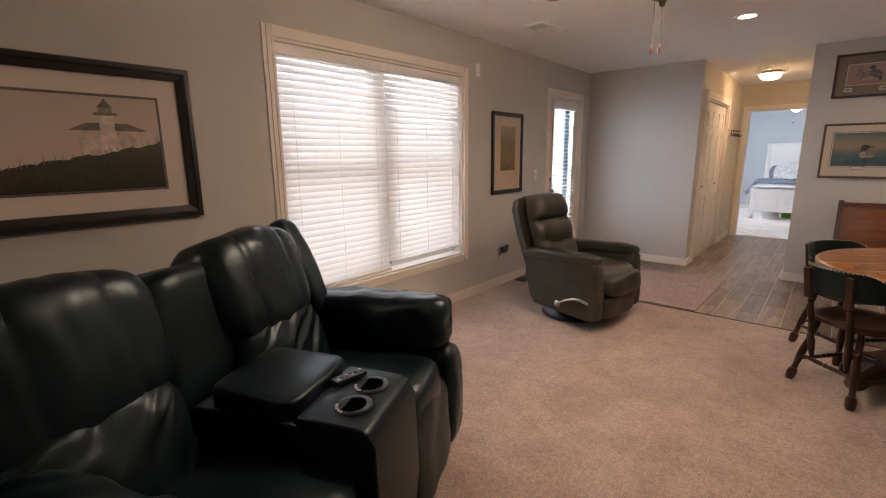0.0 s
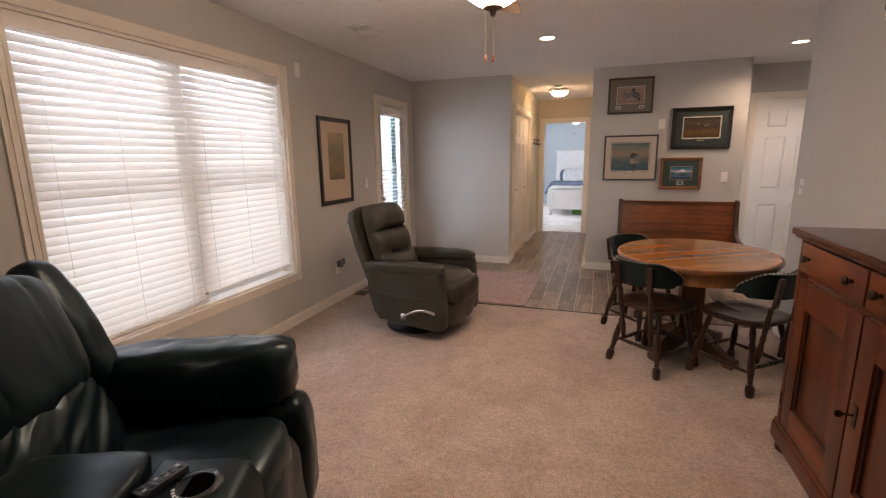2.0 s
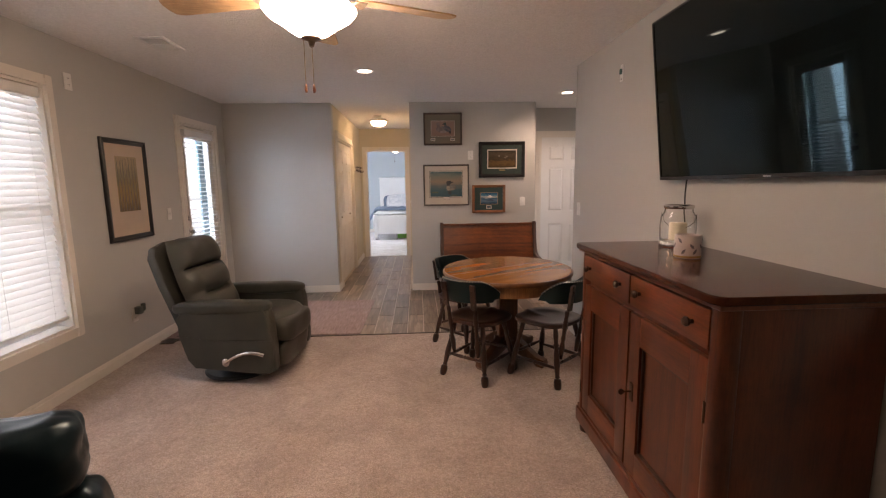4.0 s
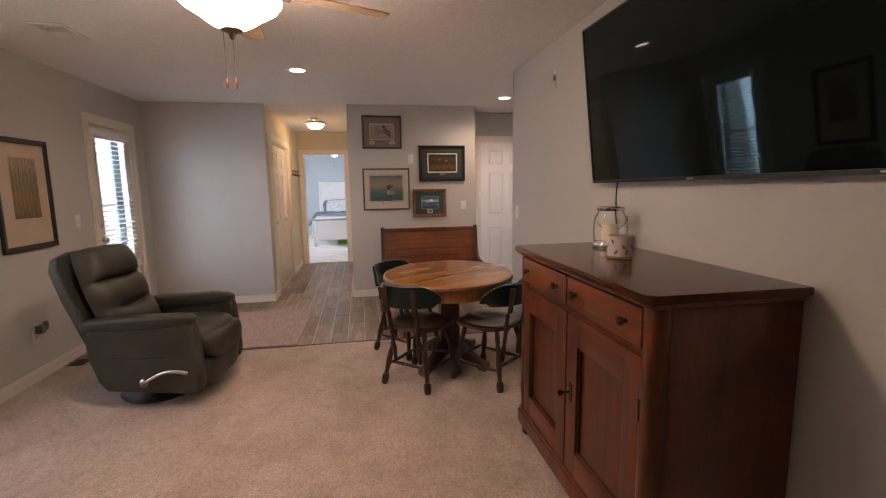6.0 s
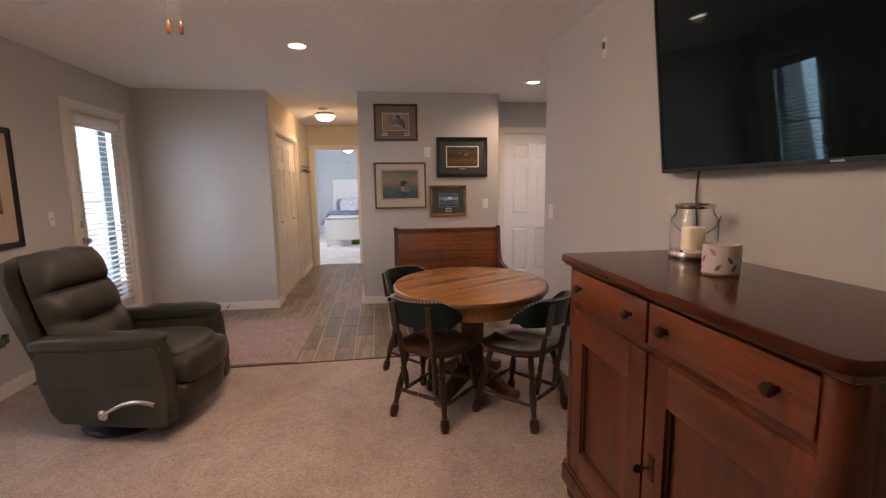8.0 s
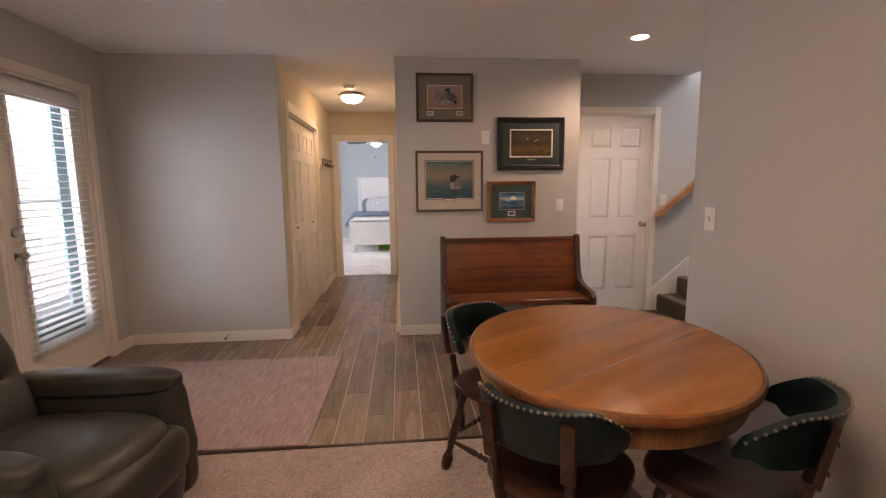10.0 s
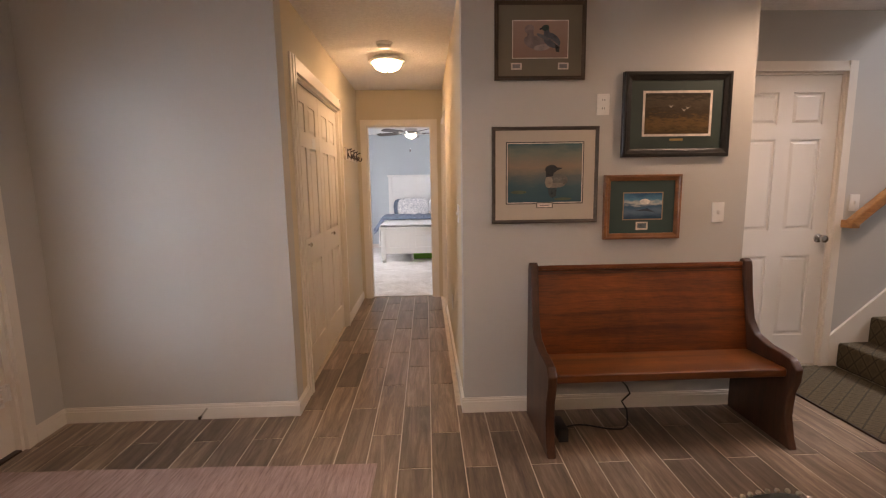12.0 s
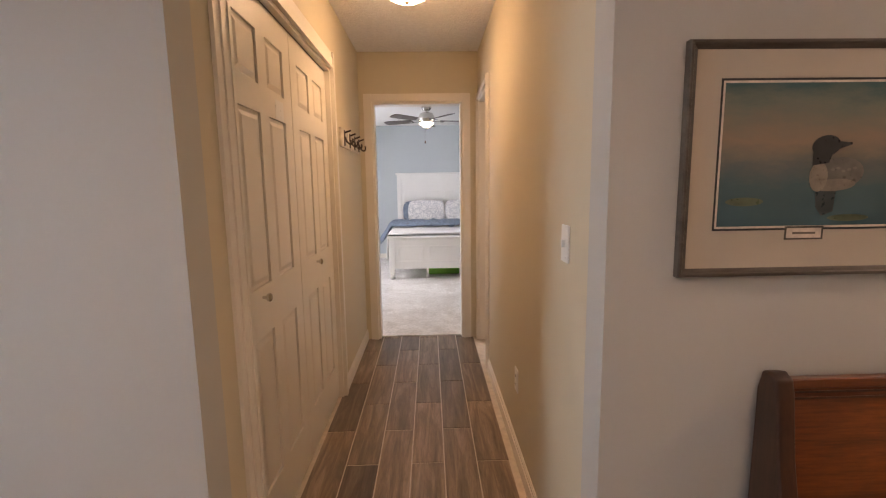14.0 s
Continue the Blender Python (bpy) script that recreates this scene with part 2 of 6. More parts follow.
def sweep(points, radius, seg=10):
    """A round bar along a bent line, in one piece; radius is a number or one for each point."""
    bm = bmesh.new()
    pts = [Vector(p) for p in points]
    radii = radius if isinstance(radius, (list, tuple)) else [radius] * len(pts)
    side = None
    rings = []
    for i, p in enumerate(pts):
        t = (pts[min(i + 1, len(pts) - 1)] - pts[max(i - 1, 0)]).normalized()
        if side is None:
            side = t.orthogonal().normalized()
        side = (side - t * side.dot(t)).normalized()
        up = t.cross(side)
        rings.append([bm.verts.new(p + (side * math.cos(2 * math.pi * k / seg) + up * math.sin(2 * math.pi * k / seg)) * radii[i]) for k in range(seg)])
    for a, b in zip(rings, rings[1:]):
        for k in range(seg):
            bm.faces.new((a[k], a[(k + 1) % seg], b[(k + 1) % seg], b[k]))
    bm.faces.new(rings[0][::-1])
    bm.faces.new(rings[-1])
    bmesh.ops.recalc_face_normals(bm, faces=bm.faces)
    return bm


def lathe(profile, seg=24, m=None):
    """A turned body: profile rows of (radius, height), round z."""
    bm = bmesh.new()
    rings = []
    for r, z in profile:
        rings.append([bm.verts.new((max(r, 0.0004) * math.cos(2 * math.pi * i / seg), max(r, 0.0004) * math.sin(2 * math.pi * i / seg), z)) for i in range(seg)])
    for a, b in zip(rings, rings[1:]):
        for i in range(seg):
            bm.faces.new((a[i], a[(i + 1) % seg], b[(i + 1) % seg], b[i]))
    bm.faces.new(rings[0][::-1])
    bm.faces.new(rings[-1])
    bmesh.ops.recalc_face_normals(bm, faces=bm.faces)
    if m is not None:
        bm.transform(m)
    return bm


def turned(p, q, profile, seg=12):
    """A turned spindle from p to q; profile rows of (radius, share of the length)."""
    p, q = Vector(p), Vector(q)
    d = q - p
    return lathe([(r, s * d.length) for r, s in profile], seg, Matrix.Translation(p) @ d.to_track_quat("Z", "Y").to_matrix().to_4x4())


def extrude_outline(pts, depth, m=None):
    """A flat outline in x and z, as thick as depth along y."""
    bm = bmesh.new()
    f = bm.faces.new([bm.verts.new((x, 0, z)) for x, z in pts])
    ext = bmesh.ops.extrude_face_region(bm, geom=[f])
    bmesh.ops.translate(bm, vec=(0, depth, 0), verts=[g for g in ext["geom"] if isinstance(g, bmesh.types.BMVert)])
    bmesh.ops.recalc_face_normals(bm, faces=bm.faces)
    if m is not None:
        bm.transform(m)
    return bm


def cushion(sx, sy, sz, n=10, puff=0.35, power=3.2, m=None, wrinkle=0.0, wscale=9.0, seed=0.0, grooves=(), pull=(1, 1, 1), gather=0.0, cross=None):
    """A soft padded block about its centre: rounded like stuffing under leather."""
    bm = bmesh.new()
    bmesh.ops.create_cube(bm, size=2.0)
    bmesh.ops.subdivide_edges(bm, edges=bm.edges[:], cuts=n, use_grid_fill=True)
    for v in bm.verts:
        c = v.co
        k = cross or power
        l = (abs(c.x) ** power + (abs(c.y) ** k + abs(c.z) ** k) ** (power / k)) ** (1 / power)
        s = c / l
        w = c.lerp(s, 0.96)
        w *= 1 - puff * 0.12 * (w.x * w.x * w.y * w.y + w.z * w.z * w.y * w.y)
        v.co = Vector((w.x * sx / 2, w.y * sy / 2, w.z * sz / 2))
    bmesh.ops.recalc_face_normals(bm, faces=bm.faces)
    if wrinkle:
        bm.normal_update()
        for v in bm.verts:
            q = Vector((v.co.x * pull[0], v.co.y * pull[1], v.co.z * pull[2])) * wscale
            v.co += v.normal * wrinkle * (noise.turbulence(q + Vector((seed, seed, 0)), 3, False) - 0.4)
    if gather:
        bm.normal_update()
        for v in bm.verts:
            q = Vector(((v.co.y * 0.75 + v.co.z * 0.65) * 4.5, (v.co.z * 0.75 - v.co.y * 0.65) * 22, seed))
            v.co += v.normal * gather * (0.5 - abs(noise.noise(q)) * 2.2) * max(0.0, 1 - (abs(v.co.y) * 2 / sy) ** 4)
    for gy, gd, gw in grooves:
        for v in bm.verts:
            if v.co.x > 0 or v.co.z > sz * 0.25:
                k = gd * math.exp(-((v.co.y - gy) / gw) ** 2)
                v.co -= Vector((k, 0, k * 0.5 if v.co.z > 0 else 0))
    if m is not None:
        bm.transform(m)
    return bm


def mesh_of(name, bm, material, smooth=40):
    me = bpy.data.meshes.new(name)
    bm.normal_update()
    bm.to_mesh(me)
    bm.free()
    me.materials.append(material)
    if smooth:
        for p in me.polygons:
            p.use_smooth = True
        me.set_sharp_from_angle(angle=radians(smooth))
    return me


def part(name, bm, material, parent, label="", smooth=40):
    ob = new(name, mesh_of(name, bm, material, smooth))
    ob.parent = parent
    if label:
        ob["label"] = label
    return ob


def thing(name, m, label, category, group=""):
    ob = new(name)
    ob.matrix_world = m
    ob.empty_display_size = 0.1
    return tagged(ob, label, category, group)


def struct(name, bm, material, label="", category="", smooth=30):
    return tagged(new(name, mesh_of(name, bm, material, smooth)), label, category or name.split("_")[0], "", "structure")


def wall_bm(axis, p0, p1, a0, a1, z0, z1, holes=()):
    """A wall from p0 to p1 in thickness and a0 to a1 in length; holes are (a, b, low, high)."""
    bm = bmesh.new()

    def put(a, b, l, h):
        if b - a > 1e-4 and h - l > 1e-4:
            if axis == "x":
                box(bm, p0, a, l, p1, b, h)
            else:
                box(bm, a, p0, l, b, p1, h)
    at = a0
    for a, b, l, h in sorted(holes):
        put(at, a, z0, z1)
        put(a, b, z0, l)
        put(a, b, h, z1)
        at = b
    put(at, a1, z0, z1)
    return bm


# ---- the shell ----
XL, XR, H = -2.485, 1.398, 2.445
YB, YN = -2.6, 6.16
HL, HR, YE, YD = -1.130, -0.137, 9.034, 6.664
WIN = (1.56, 3.41, 0.455, 2.10)
PDO = (5.075, 5.915, 0.0, 2.08)
BWIN = (10.4, 12.2, 0.6, 2.1)
struct("wall_west", wall_bm("x", XL - 0.16, XL, YB, YE + 0.12, 0, H, [WIN, PDO]), WALL, "greige painted wall with a wide window and a glazed door", "wall")
struct("wall_south", wall_bm("y", YB - 0.12, YB, XL, XR + 0.12, 0, H), WALL, "plain greige painted wall", "wall")
struct("wall_television", wall_bm("x", XR, XR + 0.12, YB, 4.35, 0, H), WALL, "greige painted wall behind the television", "wall")
struct("wall_closet_front", wall_bm("y", YN + 0.03, YN + 0.15, XL, HL, 0, H), WALL, "plain greige painted wall beside the hallway", "wall")
struct("wall_pictures", wall_bm("y", YN, YN + 0.12, HR, 1.497, 0, H), WALL, "greige painted wall hung with framed pictures", "wall")
struct("wall_pictures_return", wall_bm("x", 1.377, 1.497, YN + 0.12, YD, 0, H), WALL, "greige painted wall end beside the white door", "wall")
struct("wall_stair", wall_bm("y", YD, YD + 0.12, 1.377, 7.0, 0, 5.2, [(1.70, 2.485, 0, 2.06)]), WALL, "greige wall that runs up beside the stairs", "wall")
struct("wall_hall_west", wall_bm("x", HL - 0.12, HL, YN + 0.15, YE, 0, H, [(6.50, 7.93, 0, 2.045)]), HALLTINT, "hallway wall with folding closet doors, yellow lamp tint in its colour", "wall")
struct("wall_hall_east", wall_bm("x", HR, HR + 0.12, YN + 0.12, YE, 0, H, [(8.33, 8.97, 0, 2.045)]), HALLTINT, "hallway wall with the yellow lamp tint in its colour", "wall")
struct("wall_hall_end", wall_bm("y", YE, YE + 0.12, XL, 2.2, 0, H, [(-1.024, -0.267, 0, 2.045)]), HALLTINT, "wall round the bedroom doorway, yellow lamp tint in its colour", "wall")
struct("wall_closet_back", wall_bm("x", HL - 0.80, HL - 0.72, YN + 0.15, YE, 0, H), HALLTINT, "plain wall at the back of the closet", "wall")
struct("wall_side_room", wall_bm("x", 0.9, 1.0, YD + 0.12, YE, 0, H), HALLTINT, "plain wall of the side room", "wall")
struct("wall_passage_east", wall_bm("x", 2.64, 2.76, 4.35, 5.60, 0, H), WALL, "plain greige wall of the stair passage", "wall")
struct("wall_passage_south", wall_bm("y", 4.23, 4.35, XR + 0.12, 2.68, 0, H), WALL, "plain greige wall of the stair passage", "wall")
struct("wall_stair_south", wall_bm("y", 5.60, 5.72, 2.56, 7.0, 0, 5.2), WALL, "plain greige wall beside the stairs", "wall")
struct("wall_stair_top", wall_bm("x", 7.0, 7.12, 5.60, YD + 0.12, 0, 5.2), WALL, "plain greige wall at the head of the stairs", "wall")
struct("wall_stair_header", wall_bm("x", 2.72, 2.84, 5.72, YD, H + 0.1, 5.2), WALL, "greige wall above the edge of the ceiling", "wall")
bm = bmesh.new()
box(bm, 2.72, 5.60, 5.2, 7.12, YD + 0.12, 5.3)
struct("ceiling_stair", bm, CEIL, "white ceiling over the stairs", "ceiling")
bm = bmesh.new()
box(bm, XL - 0.16, YB - 0.12, H, 2.84, YD + 0.12, H + 0.1)
struct("ceiling", bm, CEIL, "white stippled ceiling", "ceiling")
bm = bmesh.new()
box(bm, XL - 0.16, YD + 0.12, H, 2.2, YE + 0.12, H + 0.1)
struct("ceiling_hall", bm, CEIL, "stippled white hallway ceiling", "ceiling")
# bedroom
struct("wall_bedroom_west", wall_bm("x", XL - 0.16, XL, YE + 0.12, 13.77, 0, H, [BWIN]), BLUEP, "pale blue bedroom wall with an added, unseen window", "wall")
struct("wall_bedroom_north", wall_bm("y", 13.65, 13.77, XL, 2.2, 0, H), BLUEP, "pale blue bedroom wall behind the bed", "wall")
struct("wall_bedroom_east", wall_bm("x", 2.08, 2.2, YE + 0.12, 13.65, 0, H), BLUEP, "pale blue bedroom wall", "wall")
bm = bmesh.new()
box(bm, XL - 0.16, YE + 0.12, H, 2.2, 13.77, H + 0.1)
struct("ceiling_bedroom", bm, WHITE, "white bedroom ceiling", "ceiling")
bm = bmesh.new()
box(bm, XL - 0.16, YE + 0.06, -0.1, 2.2, 13.77, 0.006)
struct("floor_bedroom", bm, BEDCARPET, "pale cream bedroom carpet", "floor")
# floors
CARPET_EDGE = 4.39
bm = bmesh.new()
box(bm, XL - 0.16, YB - 0.12, -0.1, 2.68, CARPET_EDGE, 0.0)
struct("floor_carpet", bm, CARPET, "beige cut pile carpet with trodden patches", "floor")
bm = bmesh.new()
box(bm, XL - 0.16, CARPET_EDGE, -0.1, 7.1, YE + 0.06, -0.0025)
floor_tiles = struct("floor_tiles", bm, GROUT, "wood-look grey brown plank tiles with pale grout", "floor")
# outdoors
bm = bmesh.new()
box(bm, -60, -60, -0.30, 60, 60, -0.20)
struct("ground", bm, GRASS, "mown green lawn", "ground")
bm = bmesh.new()
box(bm, -13.9, -12.0, -0.20, XL - 0.16, 34.0, -0.08)
struct("patio", bm, PATIO, "pale concrete patio slab", "pavement")


# ---- openings, doors and trim ----
def translucent(name, col, share):
    m, nt, b = nodes_of(name)
    b.inputs["Base Color"].default_value = (*col, 1)
    b.inputs["Roughness"].default_value = 0.4
    t, mx = nt.nodes.new("ShaderNodeBsdfTranslucent"), nt.nodes.new("ShaderNodeMixShader")
    t.inputs[0].default_value = (*col, 1)
    mx.inputs[0].default_value = share
    nt.links.new(b.outputs[0], mx.inputs[1])
    nt.links.new(t.outputs[0], mx.inputs[2])
    nt.links.new(mx.outputs[0], nt.nodes["Material Output"].inputs[0])
    return m


SLAT = translucent("blind_slat", (0.88, 0.865, 0.835), 0.44)

# Glowing sheet: outdoor brightness put in as emission, garden haze in its colour.
bm = bmesh.new()
box(bm, -14.2, -20, -0.2, -14, 40, 9)
m, nt, b = nodes_of("glowing_haze_sheet")
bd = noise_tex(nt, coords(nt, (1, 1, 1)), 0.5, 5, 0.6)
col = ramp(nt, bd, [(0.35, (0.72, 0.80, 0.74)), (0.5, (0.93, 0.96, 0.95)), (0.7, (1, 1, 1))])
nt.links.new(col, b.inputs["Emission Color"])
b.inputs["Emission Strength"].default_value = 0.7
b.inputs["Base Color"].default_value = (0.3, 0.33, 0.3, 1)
struct("backdrop", bm, m, "glowing backdrop sheet with pale garden haze in its colour", "backdrop")


def casing(parent, axis, face, out, a, b, top, low=0.0, w=0.066, material=None, sill=False):
    """Moulded boards round an opening on one wall face; out is the way into the room."""
    material = material or TRIM

    def board(a0, a1, z0, z1, inner):
        bm = bmesh.new()
        for d0, d1, t in ((0.62, 1.0, 0.012), (0.2, 0.62, 0.018), (0.0, 0.2, 0.022)):
            s0, s1, u0, u1 = a0, a1, z0, z1
            if inner == "a+":
                s0, s1 = a1 - (a1 - a0) * d1, a1 - (a1 - a0) * d0
            elif inner == "a-":
                s0, s1 = a0 + (a1 - a0) * d0, a0 + (a1 - a0) * d1
            elif inner == "z-":
                u0, u1 = z0 + (z1 - z0) * d0, z0 + (z1 - z0) * d1
            else:
                u0, u1 = z1 - (z1 - z0) * d1, z1 - (z1 - z0) * d0
            lo, hi = sorted((face, face + out * t))
            if axis == "x":
                vs = box(bm, lo, s0, u0, hi, s1, u1)
            else:
                vs = box(bm, s0, lo, u0, s1, hi, u1)
        part("casing_board", bm, material, parent, smooth=0)
    board(a - w, a, low - (w if sill else 0), top + w, "a+")
    board(b, b + w, low - (w if sill else 0), top + w, "a-")
    board(a, b, top, top + w, "z-")
    if sill:
        board(a, b, low - w, low, "z+")


def jamb(parent, axis, p0, p1, a, b, top, low=None, t=0.018, material=None):
    """The lining of an opening."""
    material = material or TRIM
    rows = [(a, a + t, low or 0.0, top), (b - t, b, low or 0.0, top), (a + t, b - t, top - t, top)]
    if low is not None:
        rows.append((a + t, b - t, low, low + t))
    for a0, a1, z0, z1 in rows:
        bm = bmesh.new()
        if axis == "x":
            box(bm, p0, a0, z0, p1, a1, z1)
        else:
            box(bm, a0, p0, z0, a1, p1, z1)
        part("jamb_board", bm, material, parent, smooth=0)


def opening(name, label):
    return tagged(new(name), label, "window" if "window" in name else "door", "", "structure")


def six_panel(parent, w, h, t=0.035, cols=2, material=None):
    """A moulded door leaf in its own x and z, the face towards -y: stiles, rails and raised panels."""
    material = material or WHITE
    st, mu = 0.11 * w / 0.76, 0.10 * w / 0.76
    rails = [(0.0, 0.22), (0.80, 0.98), (1.60, 1.70), (h - 0.11, h)]
    bm = bmesh.new()
    box(bm, 0, 0, 0, st, t, h)
    box(bm, w - st, 0, 0, w, t, h)
    for z0, z1 in rails:
        box(bm, st, 0, z0, w - st, t, z1)
    inner = w - 2 * st
    pw = (inner - mu * (cols - 1)) / cols
    for c in range(cols - 1):
        x = st + pw * (c + 1) + mu * c
        for (a, z0), (z1, d) in zip(rails, rails[1:]):
            box(bm, x, 0, z0, x + mu, t, z1)
    leaf = part("door_leaf", bm, material, parent, smooth=0)
    for c in range(cols):
        x0 = st + c * (pw + mu)
        for (a, z0), (z1, d) in zip(rails, rails[1:]):
            bm = bmesh.new()
            box(bm, x0, 0.010, z0, x0 + pw, t - 0.010, z1)
            k, q = 0.03, 0.012
            vs = [bm.verts.new((x, y, z)) for y, e in ((0.010, q), (0.001, k)) for x, z in ((x0 + e, z0 + e), (x0 + pw - e, z0 + e), (x0 + pw - e, z1 - e), (x0 + e, z1 - e))]
            for i in range(4):
                j = (i + 1) % 4
                bm.faces.new((vs[i], vs[j], vs[4 + j], vs[4 + i]))
            bm.faces.new(vs[4:])
            part("door_panel", bm, material, leaf, smooth=0)
    return leaf


def knob(parent, m, material=None, r=0.027):
    prof = [(0.030, 0), (0.032, 0.004), (0.028, 0.010), (0.011, 0.014), (0.010, 0.032), (r * 0.8, 0.038), (r, 0.050), (r * 0.92, 0.062), (r * 0.5, 0.068), (0.001, 0.069)]
    return part("door_knob", lathe(prof, 20, m), material or CHROME, parent, "brushed nickel knob")


# wide window
win = opening("window_1", "wide white double-hung window pair in a moulded casing")
casing(win, "x", XL, 1, WIN[0], WIN[1], WIN[3], WIN[2], sill=True)
jamb(win, "x", XL - 0.16, XL, WIN[0], WIN[1], WIN[3], WIN[2])
ym = (WIN[0] + WIN[1]) / 2
gx = XL - 0.125
for y0, y1 in ((WIN[0] + 0.018, ym - 0.03), (ym + 0.03, WIN[1] - 0.018)):
    for z0, z1, dx in ((WIN[2] + 0.018, 1.30, 0.0), (1.27, WIN[3] - 0.018, -0.022)):
        bm = bmesh.new()
        for a in ((y0, y0 + 0.05, z0, z1), (y1 - 0.05, y1, z0, z1), (y0 + 0.05, y1 - 0.05, z0, z0 + 0.05), (y0 + 0.05, y1 - 0.05, z1 - 0.05, z1)):
            box(bm, gx + dx - 0.01, a[0], a[2], gx + dx + 0.01, a[1], a[3])
        sash = part("window_sash", bm, WHITE, win, smooth=0)
        bm = bmesh.new()
        box(bm, gx + dx - 0.002, y0 + 0.05, z0 + 0.05, gx + dx + 0.002, y1 - 0.05, z1 - 0.05)
        pane = part("pane", bm, GLASS, sash, smooth=0)
        pane.visible_shadow = False
part("mullion", boxed(XL - 0.155, ym - 0.030, WIN[2] + 0.018, XL - 0.100, ym + 0.030, WIN[3] - 0.018, 0.003), WHITE, win)


def blind(label, y0, y1, z0, z1, x, pitch, depth, tilt, cords):
    """A slatted blind hung in the plane x; tilt in degrees, room edge down."""
    th = thing("window_blind", pose(x, y0, z0), label, "blind", "white slatted blinds")
    w = y1 - y0
    part("valance", boxed(-0.005, -0.004, z1 - z0 - 0.065, 0.045, w + 0.004, z1 - z0, 0.004), WHITE, th)
    n = int((z1 - z0 - 0.10) / pitch) + 1
    bm = bmesh.new()
    prev = None
    for i in range(5):
        s = i / 4 - 0.5
        row = [bm.verts.new((s * depth, y, 0.006 * (0.25 - s * s) * 2 + e)) for y in (0, w) for e in (0, 0.0025)]
        if prev:
            for a, b2 in ((0, 2), (2, 3), (3, 1), (1, 0)):
                bm.faces.new((prev[a], prev[b2], row[b2], row[a]))
        else:
            bm.faces.new((row[0], row[1], row[3], row[2]))
        prev = row
    bm.faces.new((prev[0], prev[2], prev[3], prev[1]))
    bmesh.ops.recalc_face_normals(bm, faces=bm.faces)
    me = mesh_of("slat", bm, SLAT, 50)
    rnd = random.Random(len(label) + int(y0 * 100))
    for i in range(n):
        s = new("slat", me)
        s.parent = th
        s.matrix_basis = pose(0.02, 0, 0.045 + i * pitch, rnd.uniform(-0.08, 0.08), tilt + rnd.uniform(-0.8, 0.8), 0)
    part("bottom_rail", boxed(-0.006, 0, 0, 0.046, w, 0.022, 0.004), WHITE, th)
    for c in cords:
        for dx in (-depth * 0.42, depth * 0.42):
            bm = bmesh.new()
            tube(bm, (0.02 + dx, c * w, 0.02), (0.02 + dx, c * w, z1 - z0 - 0.06), 0.0008, seg=5)
            part("ladder_cord", bm, SLAT, th)
    return th


blind("white faux wood blind lowered over the window half", WIN[0] + 0.022, ym - 0.0008, WIN[2] + 0.022, WIN[3] - 0.020, XL - 0.062, 0.044, 0.05, 64, (0.12, 0.5, 0.88))
blind("white faux wood blind lowered over the other window half", ym + 0.0008, WIN[1] - 0.022, WIN[2] + 0.07, WIN[3] - 0.020, XL - 0.062, 0.044, 0.05, 64, (0.12, 0.5, 0.88))

# glazed patio door
d1 = opening("door_1", "closed cream patio door with one tall glass pane")
casing(d1, "x", XL, 1, PDO[0], PDO[1], PDO[3])
jamb(d1, "x", XL - 0.16, XL, PDO[0], PDO[1], PDO[3])
a, b = PDO[0] + 0.02, PDO[1] - 0.02
bm = bmesh.new()
for r in ((a, a + 0.13, 0.012, 2.055), (b - 0.13, b, 0.012, 2.055), (a + 0.13, b - 0.13, 0.012, 0.27), (a + 0.13, b - 0.13, 1.94, 2.055)):
    box(bm, XL - 0.075, r[0], r[2], XL - 0.03, r[1], r[3])
part("door_frame", bm, TRIM, d1, smooth=0)
bm = bmesh.new()
for r in ((a + 0.11, a + 0.135, 0.25, 1.96), (b - 0.135, b - 0.11, 0.25, 1.96), (a + 0.135, b - 0.135, 0.25, 0.275), (a + 0.135, b - 0.135, 1.935, 1.96)):
    box(bm, XL - 0.03, r[0], r[2], XL - 0.018, r[1], r[3])
part("glazing_bead", bm, TRIM, d1, smooth=0)
pane = part("pane", boxed(XL - 0.056, a + 0.13, 0.27, XL - 0.05, b - 0.13, 1.94, 0), GLASS, d1, smooth=0)
pane.visible_shadow = False
for z in (0.33, 1.075, 1.82):
    bm = bmesh.new()
    tube(bm, (XL - 0.020, b + 0.004, z - 0.045), (XL - 0.020, b + 0.004, z + 0.045), 0.008, seg=10)
    box(bm, XL - 0.029, b - 0.03, z - 0.045, XL - 0.026, b + 0.0, z + 0.045)
    part("hinge", bm, PLASTIC, d1)
knob(d1, pose(XL - 0.03, a + 0.065, 0.945, 0, 90, 0))
part("deadbolt", lathe([(0.03, 0), (0.03, 0.012), (0.024, 0.018), (0.001, 0.019)], 20, pose(XL - 0.03, a + 0.065, 1.09, 0, 90, 0)), CHROME, d1, "brushed nickel deadbolt")
part("threshold", boxed(XL - 0.15, PDO[0] + 0.018, -0.008, XL - 0.0, PDO[1] - 0.018, 0.010, 0.004), BRONZE, d1, "dark metal threshold")
blind("open white slatted blind on the patio door", a + 0.075, b - 0.075, 0.285, 2.02, XL - 0.024, 0.047, 0.05, 3, (0.2, 0.8))

